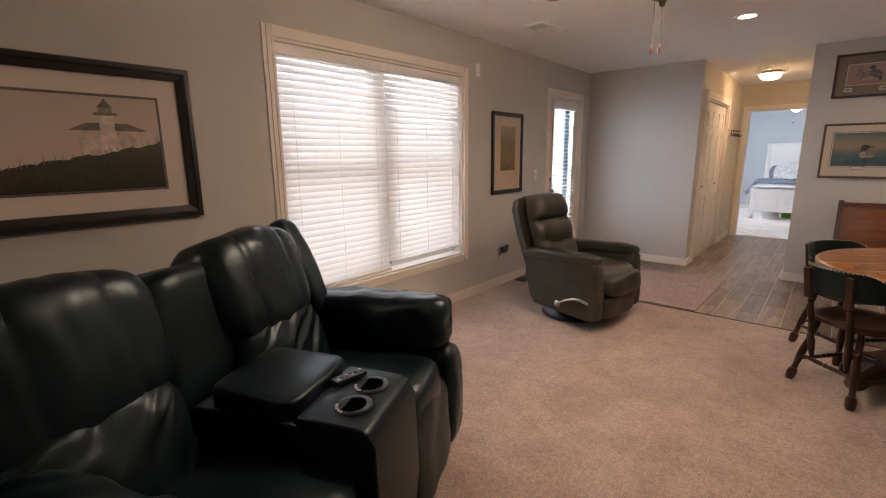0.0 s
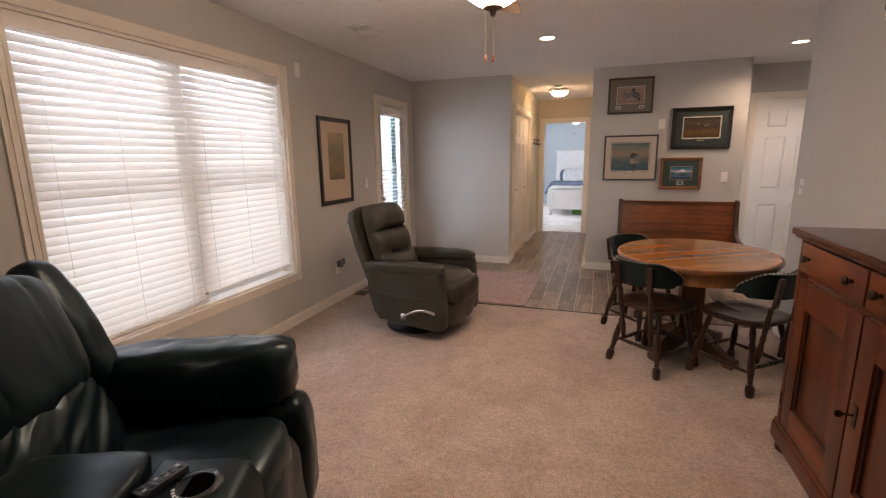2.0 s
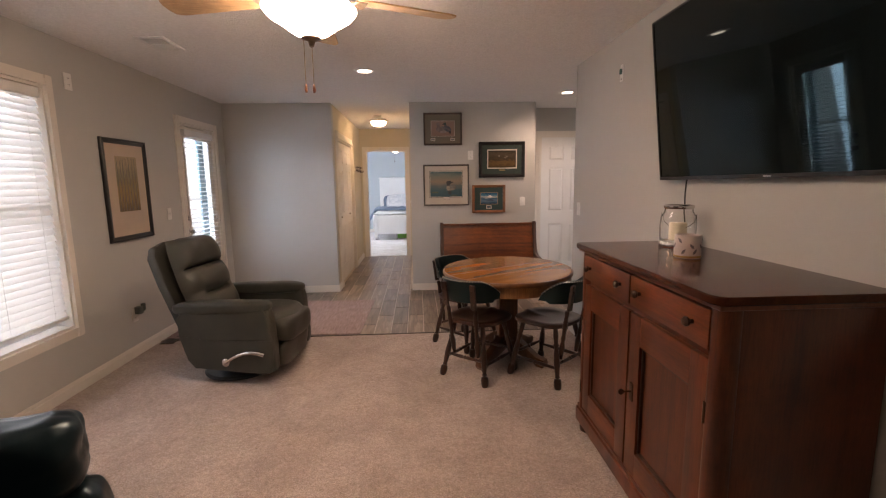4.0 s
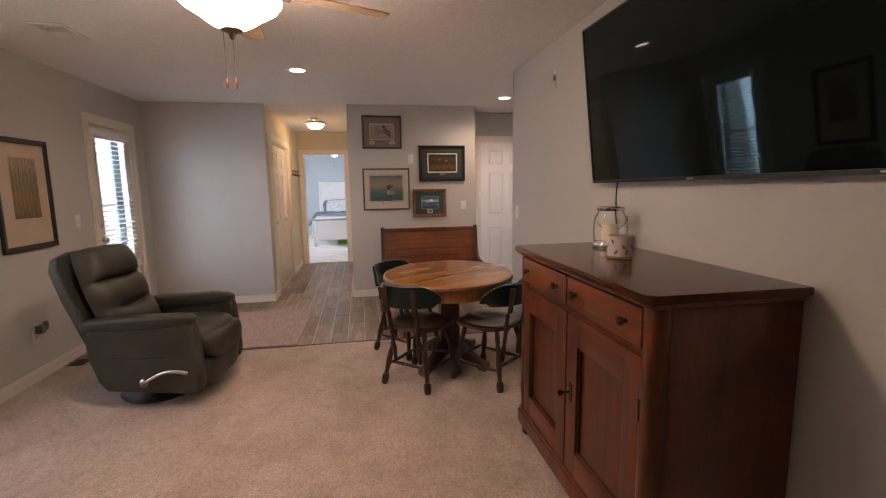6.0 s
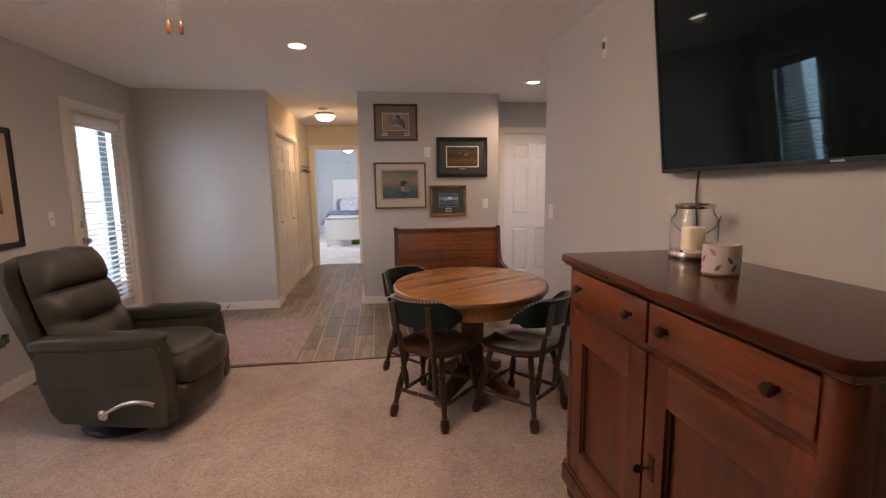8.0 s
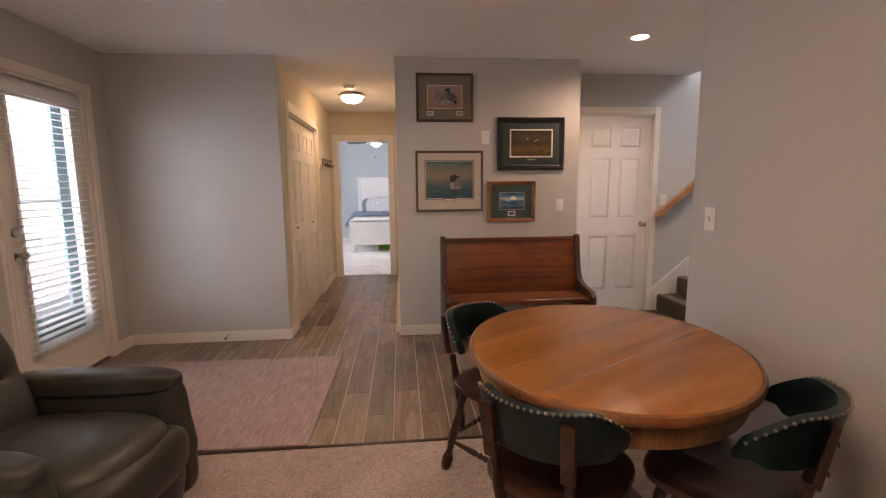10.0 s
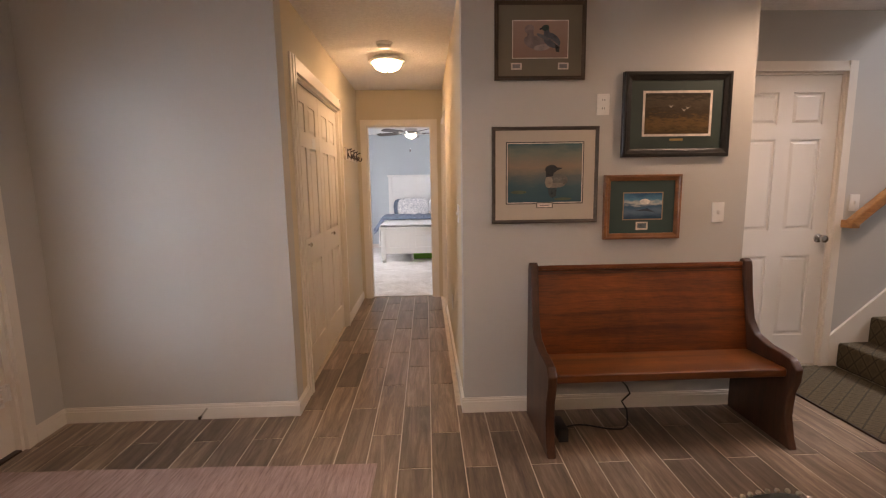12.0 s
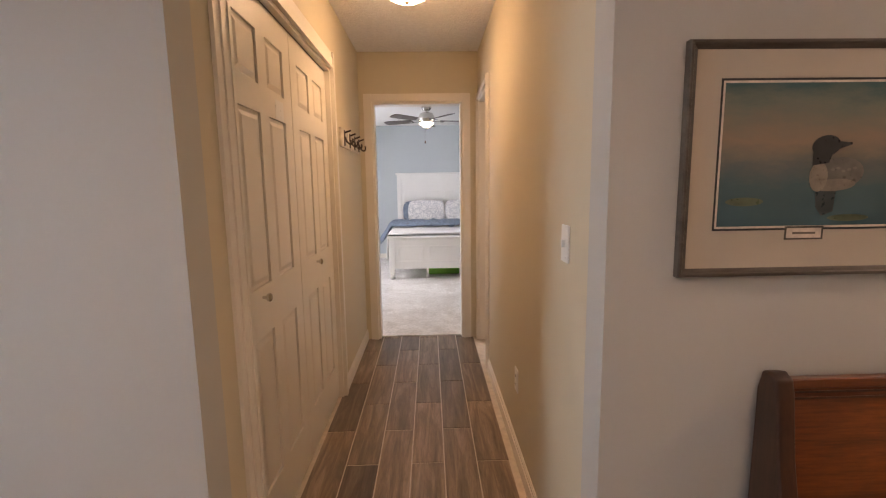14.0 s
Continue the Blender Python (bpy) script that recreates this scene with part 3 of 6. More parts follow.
# storm door outside the glazed door
sdm = plain("storm_door_paint", (0.20, 0.29, 0.32), 0.5)
sto = thing("storm_door", pose(XL - 0.14, PDO[0] + 0.02, 0.01), "dark teal storm door with a pale middle bar", "door")
w = PDO[1] - PDO[0] - 0.04
part("stile", boxed(-0.012, 0, 0, 0.012, 0.07, 2.05, 0.003), sdm, sto)
part("stile", boxed(-0.012, w - 0.16, 0, 0.012, w, 2.05, 0.003), sdm, sto)
part("kick_panel", boxed(-0.012, 0.07, 0, 0.012, w - 0.16, 0.46, 0.003), sdm, sto)
part("top_rail", boxed(-0.012, 0.07, 1.97, 0.012, w - 0.16, 2.05, 0.003), sdm, sto)
part("middle_bar", boxed(-0.010, 0.07, 1.255, 0.010, w - 0.16, 1.28, 0.003), WHITE, sto, "pale middle bar")
for py in (0.6, 2.75):
    p2 = thing("porch_post", pose(-4.6, py, -0.08), "pale square porch post on the patio", "post")
    part("shaft", boxed(-0.09, -0.09, 0, 0.09, 0.09, 2.7, 0.006), plain("pale_post_paint", (0.4, 0.4, 0.4), 0.6), p2)
    part("post_base", boxed(-0.11, -0.11, 0, 0.11, 0.11, 0.12, 0.006), plain("pale_post_base", (0.4, 0.4, 0.4), 0.6), p2)

# unseen window beside the bed, added to let daylight into the bedroom
bw = opening("window_2", "unseen white window added to light the bedroom")
casing(bw, "x", XL, 1, BWIN[0], BWIN[1], BWIN[3], BWIN[2], sill=True, material=WHITE)
pane = part("pane", boxed(XL - 0.1, BWIN[0], BWIN[2], XL - 0.095, BWIN[1], BWIN[3], 0), GLASS, bw, smooth=0)
pane.visible_shadow = False

# closet with folding doors
d2 = opening("door_2", "pair of closed cream folding closet doors")
casing(d2, "x", HL, 1, 6.50, 7.93, 2.045, w=0.092)
jamb(d2, "x", HL - 0.12, HL, 6.50, 7.93, 2.045)
for y0, kx in ((6.523, 0.20), (7.218, 0.30)):
    fold = new("folding_door")
    fold.parent = d2
    fold.matrix_basis = pose(HL - 0.028, y0, 0.02, 0, 0, 90)
    six_panel(fold, 0.688, 2.0, 0.03, material=TRIM)
    part("knob", lathe([(0.006, 0), (0.006, 0.012), (0.014, 0.018), (0.016, 0.026), (0.010, 0.032), (0.001, 0.033)], 16, pose(kx if y0 < 7 else 0.29, 0, 0.94, 90, 0, 0)), CHROME, fold, "small nickel knob")
    fold.name = "folding_leaf"
part("track", boxed(HL - 0.07, 6.518, 2.012, HL - 0.03, 7.912, 2.027, 0), BRONZE, d2, "dark metal track")
tg = tagged(new("paper_note", mesh_of("paper_note", boxed(HL - 0.0295, 6.99, 1.62, HL - 0.0275, 7.09, 1.70, 0), PLASTIC, 0)), "small white paper note stuck on a closet door", "note")

# bedroom doorway and side doorway in the hall
d3 = opening("door_3", "open cream doorway to the bedroom")
casing(d3, "y", YE, -1, -1.024, -0.267, 2.045)
jamb(d3, "y", YE, YE + 0.12, -1.024, -0.267, 2.045)
d4 = opening("door_4", "cream side doorway in the hall")
casing(d4, "x", HR, -1, 8.33, 8.97, 2.045, w=0.055)
jamb(d4, "x", HR, HR + 0.12, 8.33, 8.97, 2.045)
lf = new("door_leaf_holder")
lf.parent = d4
lf.matrix_basis = pose(HR + 0.08, 8.952, 0.01, 0, 0, -90)
six_panel(lf, 0.604, 2.01)
lf.name = "side_door"

# white door beside the stairs
d5 = opening("door_5", "closed white six-panel door beside the stairs")
casing(d5, "y", YD, -1, 1.70, 2.485, 2.06)
jamb(d5, "y", YD, YD + 0.12, 1.70, 2.485, 2.06)
lf = new("stair_door")
lf.parent = d5
lf.matrix_basis = pose(1.72, YD + 0.012, 0.02)
six_panel(lf, 0.745, 2.02)
knob(lf, pose(0.685, 0, 0.92, 90, 0, 0))


def skirting(name, axis, face, out, a0, a1, material=None):
    bm = bmesh.new()
    for z1, t in ((0.068, 0.014), (0.082, 0.009), (0.09, 0.005)):
        lo, hi = sorted((face, face + out * t))
        if axis == "x":
            box(bm, lo, a0, 0.0, hi, a1, z1)
        else:
            box(bm, a0, lo, 0.0, a1, hi, z1)
    return struct(name, bm, material or TRIM, "painted moulded baseboard", "baseboard", 0)


for nm, ax, face, out, a0, a1 in (("west", "x", XL, 1, YB, 5.009), ("west_corner", "x", XL, 1, 5.981, YN + 0.03), ("nook", "y", YN + 0.03, -1, XL + 0.014, HL + 0.014), ("hall_corner", "x", HL, 1, YN + 0.03, 6.408),
                                  ("hall_west", "x", HL, 1, 8.022, YE), ("pictures", "y", YN, -1, HR - 0.014, 1.511), ("hall_east", "x", HR, -1, YN, 8.275), ("return", "x", 1.497, 1, YN, YD),
                                  ("television", "x", XR, -1, YB, 4.364), ("television_end", "y", 4.35, 1, XR - 0.014, 1.54), ("bedroom", "y", 13.65, -1, XL, 2.08)):
    skirting("baseboard_" + nm, ax, face, out, a0, a1)
# narrow strip where carpet meets tile
struct("trim_floor_edge", boxed(XL, CARPET_EDGE - 0.012, -0.006, 2.56, CARPET_EDGE + 0.012, 0.004, 0.003), BRONZE, "thin dark edging between carpet and tile", "trim")

# ---- stairs ----
m, nt, b = nodes_of("stair_carpet")
v = coords(nt, (1, 1, 1))
sep = nt.nodes.new("ShaderNodeSeparateXYZ")
nt.links.new(v, sep.inputs[0])


def calc(op, a, b):
    n = nt.nodes.new("ShaderNodeMath")
    n.operation = op
    for sock, w in zip(n.inputs, (a, b)):
        if isinstance(w, (int, float)):
            sock.default_value = w
        else:
            nt.links.new(w, sock)
    return n.outputs[0]


run = calc("MULTIPLY", calc("ADD", sep.outputs[0], sep.outputs[2]), 8.0)
wide = calc("MULTIPLY", sep.outputs[1], 11.0)
lattice = calc("MINIMUM", calc("PINGPONG", calc("ADD", run, wide), 0.5), calc("PINGPONG", calc("SUBTRACT", run, wide), 0.5))
diamonds = ramp(nt, lattice, [(0.03, (0.046, 0.033, 0.016)), (0.10, (0.108, 0.080, 0.040)), (0.34, (0.080, 0.059, 0.030))])
f = noise_tex(nt, v, 220, 3, 0.7)
nt.links.new(mix(nt, 0.7, diamonds, ramp(nt, f, [(0.3, (0.55, 0.55, 0.55)), (0.7, (1.2, 1.2, 1.2))]), "MULTIPLY"), b.inputs["Base Color"])
b.inputs["Roughness"].default_value = 0.95
bump(nt, b, f, 0.7, 0.008)
STAIRC = m
st = tagged(new("stairs"), "carpeted staircase with dark brown patterned treads", "stairs", "", "structure")
for i in range(13):
    x0, z = 2.60 + 0.2195 * i, 0.187 * (i + 1)
    part("step", bev(boxed(x0, 5.72, max(0.0, z - 0.30), x0 + 0.30 if i < 12 else 7.0, YD - 0.02, z, 0), 0.036, 4), STAIRC, st)
out = [(2.545, 0.0), (2.545, 0.235), (2.62, 0.30), (2.62 + 2.6, 0.30 + 2.6 * 0.852), (2.62 + 2.6, 0.30 + 2.6 * 0.852 - 0.5), (2.8, 0.0)]
struct("trim_stair_skirt", extrude_outline(out, -0.018, Matrix.Translation((0, YD, 0))), TRIM, "painted skirt board beside the stairs", "trim", 0)
struct("trim_landing_edge", boxed(1.972, 5.682, -0.008, 1.985, YD - 0.02, 0.010, 0.003), BRONZE, "dark bound edge of the landing carpet", "trim")
struct("floor_landing", boxed(1.985, 5.69, -0.008, 2.60, YD, 0.006, 0.004), STAIRC, "dark patterned carpet patch before the stairs", "floor")
hr = thing("handrail", pose(2.56, YD, 1.05), "honey-coloured wooden handrail on the stair wall", "handrail")
sl = math.atan(0.83)
bm = boxed(0, -0.03, -0.03, 2.9, 0.03, 0.03, 0.012, 3)
bm.transform(pose(0, -0.075, 0, 0, -math.degrees(sl), 0))
part("rail", bm, RAILW, hr)
part("rail_return", boxed(-0.02, -0.1, -0.035, 0.035, -0.0, 0.02, 0.008), RAILW, hr)
for s in (0.62, 2.0):
    x, z = s * math.cos(sl), s * math.sin(sl)
    part("bracket", lathe([(0.035, 0), (0.035, 0.006), (0.009, 0.012), (0.009, 0.07), (0.001, 0.071)], 16, pose(x, 0, z - 0.06, 90, 0, 0)), BRASS, hr, "brass wall bracket")


# ---- ceiling fittings ----
def recessed(cx, cy):
    th = thing("recessed_light", pose(cx, cy, H), "lit round recessed ceiling light with white trim", "ceiling light", "recessed ceiling lights")
    part("trim_ring", lathe([(0.062, -0.001), (0.062, -0.006), (0.075, -0.010), (0.092, -0.006), (0.095, 0.0)], 32), WHITE, th)
    part("lens", lathe([(0.062, 0.0), (0.06, -0.003), (0.001, -0.004)], 32), LENS, th, "glowing lens")


LENS = glow("lamp_lens", (1.0, 0.80, 0.58), 9.0)
BOWL = glow("lit_glass_bowl", (1.0, 0.78, 0.54), 39.0)
HBOWL = glow("lit_hall_bowl", (1.0, 0.70, 0.39), 25.0)
BEDBOWL = glow("lit_bedroom_bowl", (1.0, 0.88, 0.7), 4.5)
# The last fitting only houses the added, unseen fill light.
for cx, cy, watts in CANS_AND_FILL:
    recessed(cx, cy)
vent = thing("ceiling_vent", pose(-1.865, 3.70, H), "white slatted air vent in the ceiling", "vent")
bm = bmesh.new()
for r in ((-0.10, -0.15, 0.10, -0.125), (-0.10, 0.125, 0.10, 0.15), (-0.10, -0.125, -0.078, 0.125), (0.078, -0.125, 0.10, 0.125)):
    box(bm, r[0], r[1], -0.008, r[2], r[3], 0)
part("vent_frame", bm, WHITE, vent, smooth=0)
part("duct", boxed(-0.078, -0.125, -0.001, 0.078, 0.125, 0, 0), plain("duct_metal", (0.5, 0.49, 0.48), 0.5), vent, "grey duct opening")
for i in range(9):
    bm = boxed(-0.076, -0.010, -0.001, 0.076, 0.010, 0.001, 0)
    bm.transform(pose(0, -0.112 + i * 0.028, -0.005, 28 if i < 5 else -28, 0, 0))
    part("slat", bm, WHITE, vent, smooth=0)
hl = thing("flush_ceiling_light", pose(-0.655, 7.72, H), "lit flush glass bowl light in the hall", "ceiling light")
part("canopy", lathe([(0.120, 0.0), (0.128, -0.010), (0.158, -0.026), (0.160, -0.034), (0.150, -0.040), (0.124, -0.042), (0.001, -0.043)], 44), WHITE, hl, "flared white rim")
part("bowl", lathe([(0.126, -0.041), (0.121, -0.058), (0.102, -0.086), (0.066, -0.104), (0.026, -0.111), (0.001, -0.112)], 40), HBOWL, hl, "glowing frosted glass bowl")
part("finial", lathe([(0.012, -0.108), (0.014, -0.116), (0.006, -0.125), (0.001, -0.127)], 16), BRASS, hl)
sd = thing("smoke_detector", pose(-0.64, 7.30, H), "round white smoke detector on the hall ceiling", "smoke detector")
part("base", lathe([(0.065, 0), (0.066, -0.012), (0.06, -0.014), (0.001, -0.015)], 32), PLASTIC, sd)
part("cap", lathe([(0.055, -0.013), (0.052, -0.03), (0.04, -0.036), (0.001, -0.037)], 32), PLASTIC, sd)


def ceiling_fan(m, label, blade_mat, body_mat, bowl_mat, reach, turn, drop, bowl_r, n=5, span=0.07):
    th = thing("ceiling_fan", m, label, "ceiling fan")
    part("canopy", lathe([(0.065, 0), (0.07, -0.02), (0.05, -0.05), (0.018, -0.055), (0.018, -drop + 0.10)], 28), body_mat, th)
    part("motor", lathe([(0.03, -drop + 0.12), (0.09, -drop + 0.10), (0.115, -drop + 0.05), (0.115, -drop), (0.09, -drop - 0.03), (0.06, -drop - 0.035), (0.001, -drop - 0.036)], 32), body_mat, th)
    for i in range(n):
        a = turn + 360 / n * i
        M = pose(0, 0, 0, 0, 0, a)
        bm = boxed(0.10, -0.014, -drop - 0.012, 0.24, 0.014, -drop - 0.004, 0.003)
        box(bm, 0.20, -0.04, -drop - 0.012, 0.25, 0.04, -drop - 0.006)
        bm.transform(M)
        iron = part("blade_iron", bm, body_mat, th)
        pts = [(0.21, -span * 0.8), (0.30, -span * 0.92), (reach - 0.05, -span), (reach - 0.012, -span * 0.8), (reach, -span * 0.3), (reach, span * 0.3), (reach - 0.012, span * 0.8), (reach - 0.05, span), (0.30, span * 0.92), (0.21, span * 0.8)]
        bm = extrude_outline(pts, 0.007)
        bm.transform(pose(0, 0, 0, 90, 0, 0))
        bm.transform(M @ pose(0, 0, -drop, 11, 0, 0))
        part("blade", bm, blade_mat, th, smooth=0)
    d = -drop - 0.012
    k = bowl_r
    part("fitter", lathe([(0.05, d + 0.01), (0.085, d), (0.09, d - 0.02), (0.06, d - 0.03), (0.001, d - 0.031)], 28), body_mat, th)
    part("bowl", lathe([(k * 0.55, d - 0.09 * k), (k * 0.9, d - 0.15 * k), (k, d - 0.25 * k), (k * 0.9, d - 0.375 * k), (k * 0.62, d - 0.55 * k), (k * 0.42, d - 0.70 * k), (k * 0.2, d - 0.81 * k), (0.001, d - 0.825 * k)], 40), bowl_mat, th, "glowing frosted glass bowl")
    part("finial", lathe([(k * 0.2, d - 0.79 * k), (k * 0.22, d - 0.83 * k), (k * 0.08, d - 0.89 * k), (k * 0.05, d - 0.99 * k), (0.001, d - 1.015 * k)], 20), body_mat, th)
    return th, d


# ---- living room: sofa ----
SM = pose(-0.873, 0.84, 0, 0, 0, 24.9)
sofa = thing("reclining_sofa", SM, "black leather reclining sofa with a cupholder console", "sofa")


def R(x, y, z, rx=0, ry=0, rz=0):
    return pose(x, y, z, rx, ry, rz)


part("base", boxed(-0.80, -0.80, 0.05, 0.02, 0.80, 0.34, 0.03, 3), SOFAL, sofa)
for s, sd, yb, wing in ((1, 0.0, 0.272, 0.80), (-1, 5.0, 0.47, 0.80)):
    part("seat_cushion", cushion(0.66, 0.46, 0.26, 12, 0.3, 4.5, R(-0.21, s * 0.385, 0.428, 0, -3, 0), 0.012, 7, sd, (), (1, 2, 1), gather=0.004), SOFAL, sofa)
    part("footrest", cushion(0.17, 0.46, 0.44, 12, 0.3, 4.5, R(0.055, s * 0.385, 0.265, 0, -4, 0), 0.010, 7, sd + 2), SOFAL, sofa)
    ub = part("backrest", cushion(0.30, 0.54 if s > 0 else 0.58, 0.44, 34, 0.5, 4.2, R(-0.622, s * yb, 0.90, 0, -19 if s > 0 else -14, 0), 0.008, 6, sd + 1, [(-0.10, 0.006, 0.009), (0.13, 0.006, 0.009), (-0.10, 0.004, 0.05), (0.13, 0.004, 0.05)], (1, 1.6, 0.6)), SOFAL, sofa)
    part("lumbar_pad", cushion(0.23, 0.51, 0.38, 44, 0.4, 4.0, R(-0.505, s * yb, 0.620, 0, -18, 0), 0.010, 4, sd + 3, gather=0.009), SOFAL, sofa, "gathered and wrinkled lumbar pad")
    part("back_shell", cushion(0.17, 0.50, wing, 20, 0.3, 4.2, R(-0.715, s * 0.462, wing / 2 + 0.195, 0, -13, 0), 0.010, 5, sd), SOFAL, sofa, "padded outer back")
    part("wing", cushion(0.15, 0.15, 0.47, 18, 0.3, 3.2, R(-0.605, s * 0.600, 0.895, 0, -24, 0), 0.006, 6, sd + 8), SOFAL, sofa, "padded side wing of the back")
    arm = part("arm", cushion(0.72, 0.27, 0.265, 24, 0.2, 5.5, R(-0.255, s * 0.695, 0.648, 0, -1.5, 0), 0.013, 7, sd + 4, gather=0.003, cross=2.9), SOFAL, sofa)
    part("arm_panel", cushion(0.80, 0.22, 0.54, 12, 0.2, 6, R(-0.28, s * 0.715, 0.30), 0.008, 6, sd), SOFAL, sofa)
    ring = []
    for i in range(25):
        a2 = math.pi * (i / 24 * 1.3 - 0.15)
        ring.append((-0.13, s * 0.695 + 0.1345 * (abs(math.cos(a2)) ** 0.74) * (1 if math.cos(a2) > 0 else -1), 0.645 + 0.131 * (abs(math.sin(a2)) ** 0.74) * (1 if math.sin(a2) > 0 else -1)))
    bm = sweep(ring, 0.0028, 6)
    part("seam", bm, SOFAL, arm)
    part("side_bulge", cushion(0.20, 0.20, 0.52, 14, 0.3, 4, R(0.05, s * 0.712, 0.29), 0.014, 8, sd + 6, (), (1, 1, 0.5)), SOFAL, arm)
part("console_back", cushion(0.20, 0.33, 0.50, 12, 0.2, 6, R(-0.62, -0.05, 0.80, 0, -12, 0), 0.006, 5, 2.0), SOFAL, sofa)
prof = [(-0.60, 0.05), (0.10, 0.05), (0.125, 0.30), (0.115, 0.60), (0.09, 0.645), (0.06, 0.655), (-0.13, 0.665), (-0.135, 0.64), (-0.60, 0.64)]
bm = extrude_outline(prof, 0.34, Matrix.Translation((0, -0.17, 0)))
bev(bm, 0.012, 3)
con = part("console", bm, SOFAL, sofa)
part("console_lid", cushion(0.32, 0.34, 0.09, 12, 0.1, 7, R(-0.29, 0, 0.668, 0, 1.5, 0), 0.004, 5), SOFAL, con, "padded lift-up lid")
# No hole is cut: a flat disc carries the hollow's shade as black colour.
CUPSHADE = plain("cup_shade_black", (0.002, 0.002, 0.002), 0.9)
CUPSHADE.node_tree.nodes["Principled BSDF"].inputs["Specular IOR Level"].default_value = 0.0
for y in (-0.063, 0.064):
    M = Matrix.Translation((-0.002, y, 0.657)) @ pose(0, 0, 0, 0, -2.5, 0)
    cup = part("cup_holder", lathe([(0.041, 0.002), (0.043, 0.006), (0.055, 0.006), (0.059, 0.003), (0.060, -0.001), (0.041, -0.001)], 36, M), plain("satin_black", (0.012, 0.012, 0.014), 0.30), con, "black plastic cup holder ring")
    part("cup_well", lathe([(0.001, 0.0035), (0.0415, 0.0035), (0.0415, 0.0025), (0.001, 0.0025)], 30, M), CUPSHADE, cup, "flat black disc for the cup holder's shaded hollow")
    for i in range(5):
        bm = boxed(-0.004, -0.003, 0, 0.004, 0.003, 0.001, 0)
        a = 195 + i * 14
        bm.transform(M @ pose(0.049 * math.cos(radians(a)), 0.049 * math.sin(radians(a)), 0.0058, 0, 0, a))
        part("button", bm, PLASTIC, cup, "small pale control button", 0)
rem = thing("remote_control", SM @ Matrix.Translation((-0.085, 0.075, 0.664)) @ pose(0, 0, 0, 0, 0, 60), "black television remote lying on the console", "remote")
part("case", boxed(-0.06, -0.020, 0, 0.06, 0.020, 0.016, 0.005, 3), BLACKP, rem)
for i in range(6):
    for j in range(2):
        part("button", boxed(-0.05 + i * 0.018, -0.011 + j * 0.013, 0.0155, -0.04 + i * 0.018, -0.003 + j * 0.013, 0.018, 0.001), plain("remote_button", (0.35, 0.35, 0.36), 0.5) if (i + j) % 3 == 0 else BLACKP, rem)

# ---- swivel recliner ----
RM = pose(-1.472, 3.71, 0, 0, 0, -8)
rec = thing("swivel_recliner", RM @ Matrix.Diagonal((0.965, 0.985, 1.0, 1)), "grey taupe leather swivel recliner on a black disc base", "recliner")
part("disc_base", lathe([(0.275, 0.0), (0.28, 0.012), (0.265, 0.026), (0.10, 0.034), (0.07, 0.12), (0.001, 0.121)], 48), BLACKP, rec, "black round swivel base")
side = [(-0.16, 0.13), (0.38, 0.095), (0.435, 0.11), (0.455, 0.30), (0.42, 0.52), (0.39, 0.575), (-0.24, 0.545), (-0.275, 0.50), (-0.27, 0.36), (-0.215, 0.19)]
for s in (-1, 1):
    bm = extrude_outline(side, 0.10)
    bev(bm, 0.025, 4)
    bm.transform(Matrix.Translation((0, 0.265 if s > 0 else -0.365, 0)))
    sp = part("side_panel", bm, RECL, rec)
    part("arm_pad", cushion(0.76, 0.135, 0.10, 14, 0.1, 3.6, R(0.055, s * 0.308, 0.575, 0, -2.0, 0), 0.004, 6, s), RECL, rec)
    part("arm_front", cushion(0.10, 0.107, 0.48, 12, 0.1, 4, R(0.40, s * 0.310, 0.345, 0, -4, 0), 0.003, 6, s), RECL, sp)
    for a, b2 in (((-0.28, 0.375), (0.0, 0.345)), ((0.0, 0.345), (0.44, 0.35))):
        bm = bmesh.new()
        tube(bm, (a[0], s * 0.366, a[1]), (b2[0], s * 0.366, b2[1]), 0.0022, seg=6)
        part("seam", bm, RECL, sp)
part("seat_cushion", cushion(0.78, 0.50, 0.24, 14, 0.5, 3.6, R(0.12, 0, 0.40, 0, -3, 0), 0.006, 5), RECL, rec)
part("seat_front", cushion(0.20, 0.50, 0.20, 14, 0.3, 3.4, R(0.44, 0, 0.37), 0.006, 5, 2), RECL, rec)
part("footrest", cushion(0.12, 0.50, 0.22, 14, 0.2, 4.5, R(0.425, 0, 0.20, 0, 8, 0), 0.006, 5, 4), RECL, rec)
part("underframe", boxed(-0.16, -0.262, 0.115, 0.38, 0.262, 0.32, 0.01), BLACKP, rec)
tilt = -21
BK = R(-0.10, 0, 0.37, 0, tilt, 0) @ Matrix.Diagonal((1, 1.08, 0.98, 1))
outl = [(-0.27, -0.10), (0.27, -0.10), (0.30, 0.15), (0.31, 0.45), (0.295, 0.66), (0.25, 0.735), (0.15, 0.76), (-0.15, 0.76), (-0.25, 0.735), (-0.295, 0.66), (-0.31, 0.45), (-0.30, 0.15)]
bm = extrude_outline(outl, 0.07)
bev(bm, 0.022, 4)
bm.transform(BK @ pose(-0.10, 0, 0, 0, 0, 90))
part("back_shell", bm, RECL, rec)
bm = bmesh.new()
rows = []
NU, NV = 18, 40
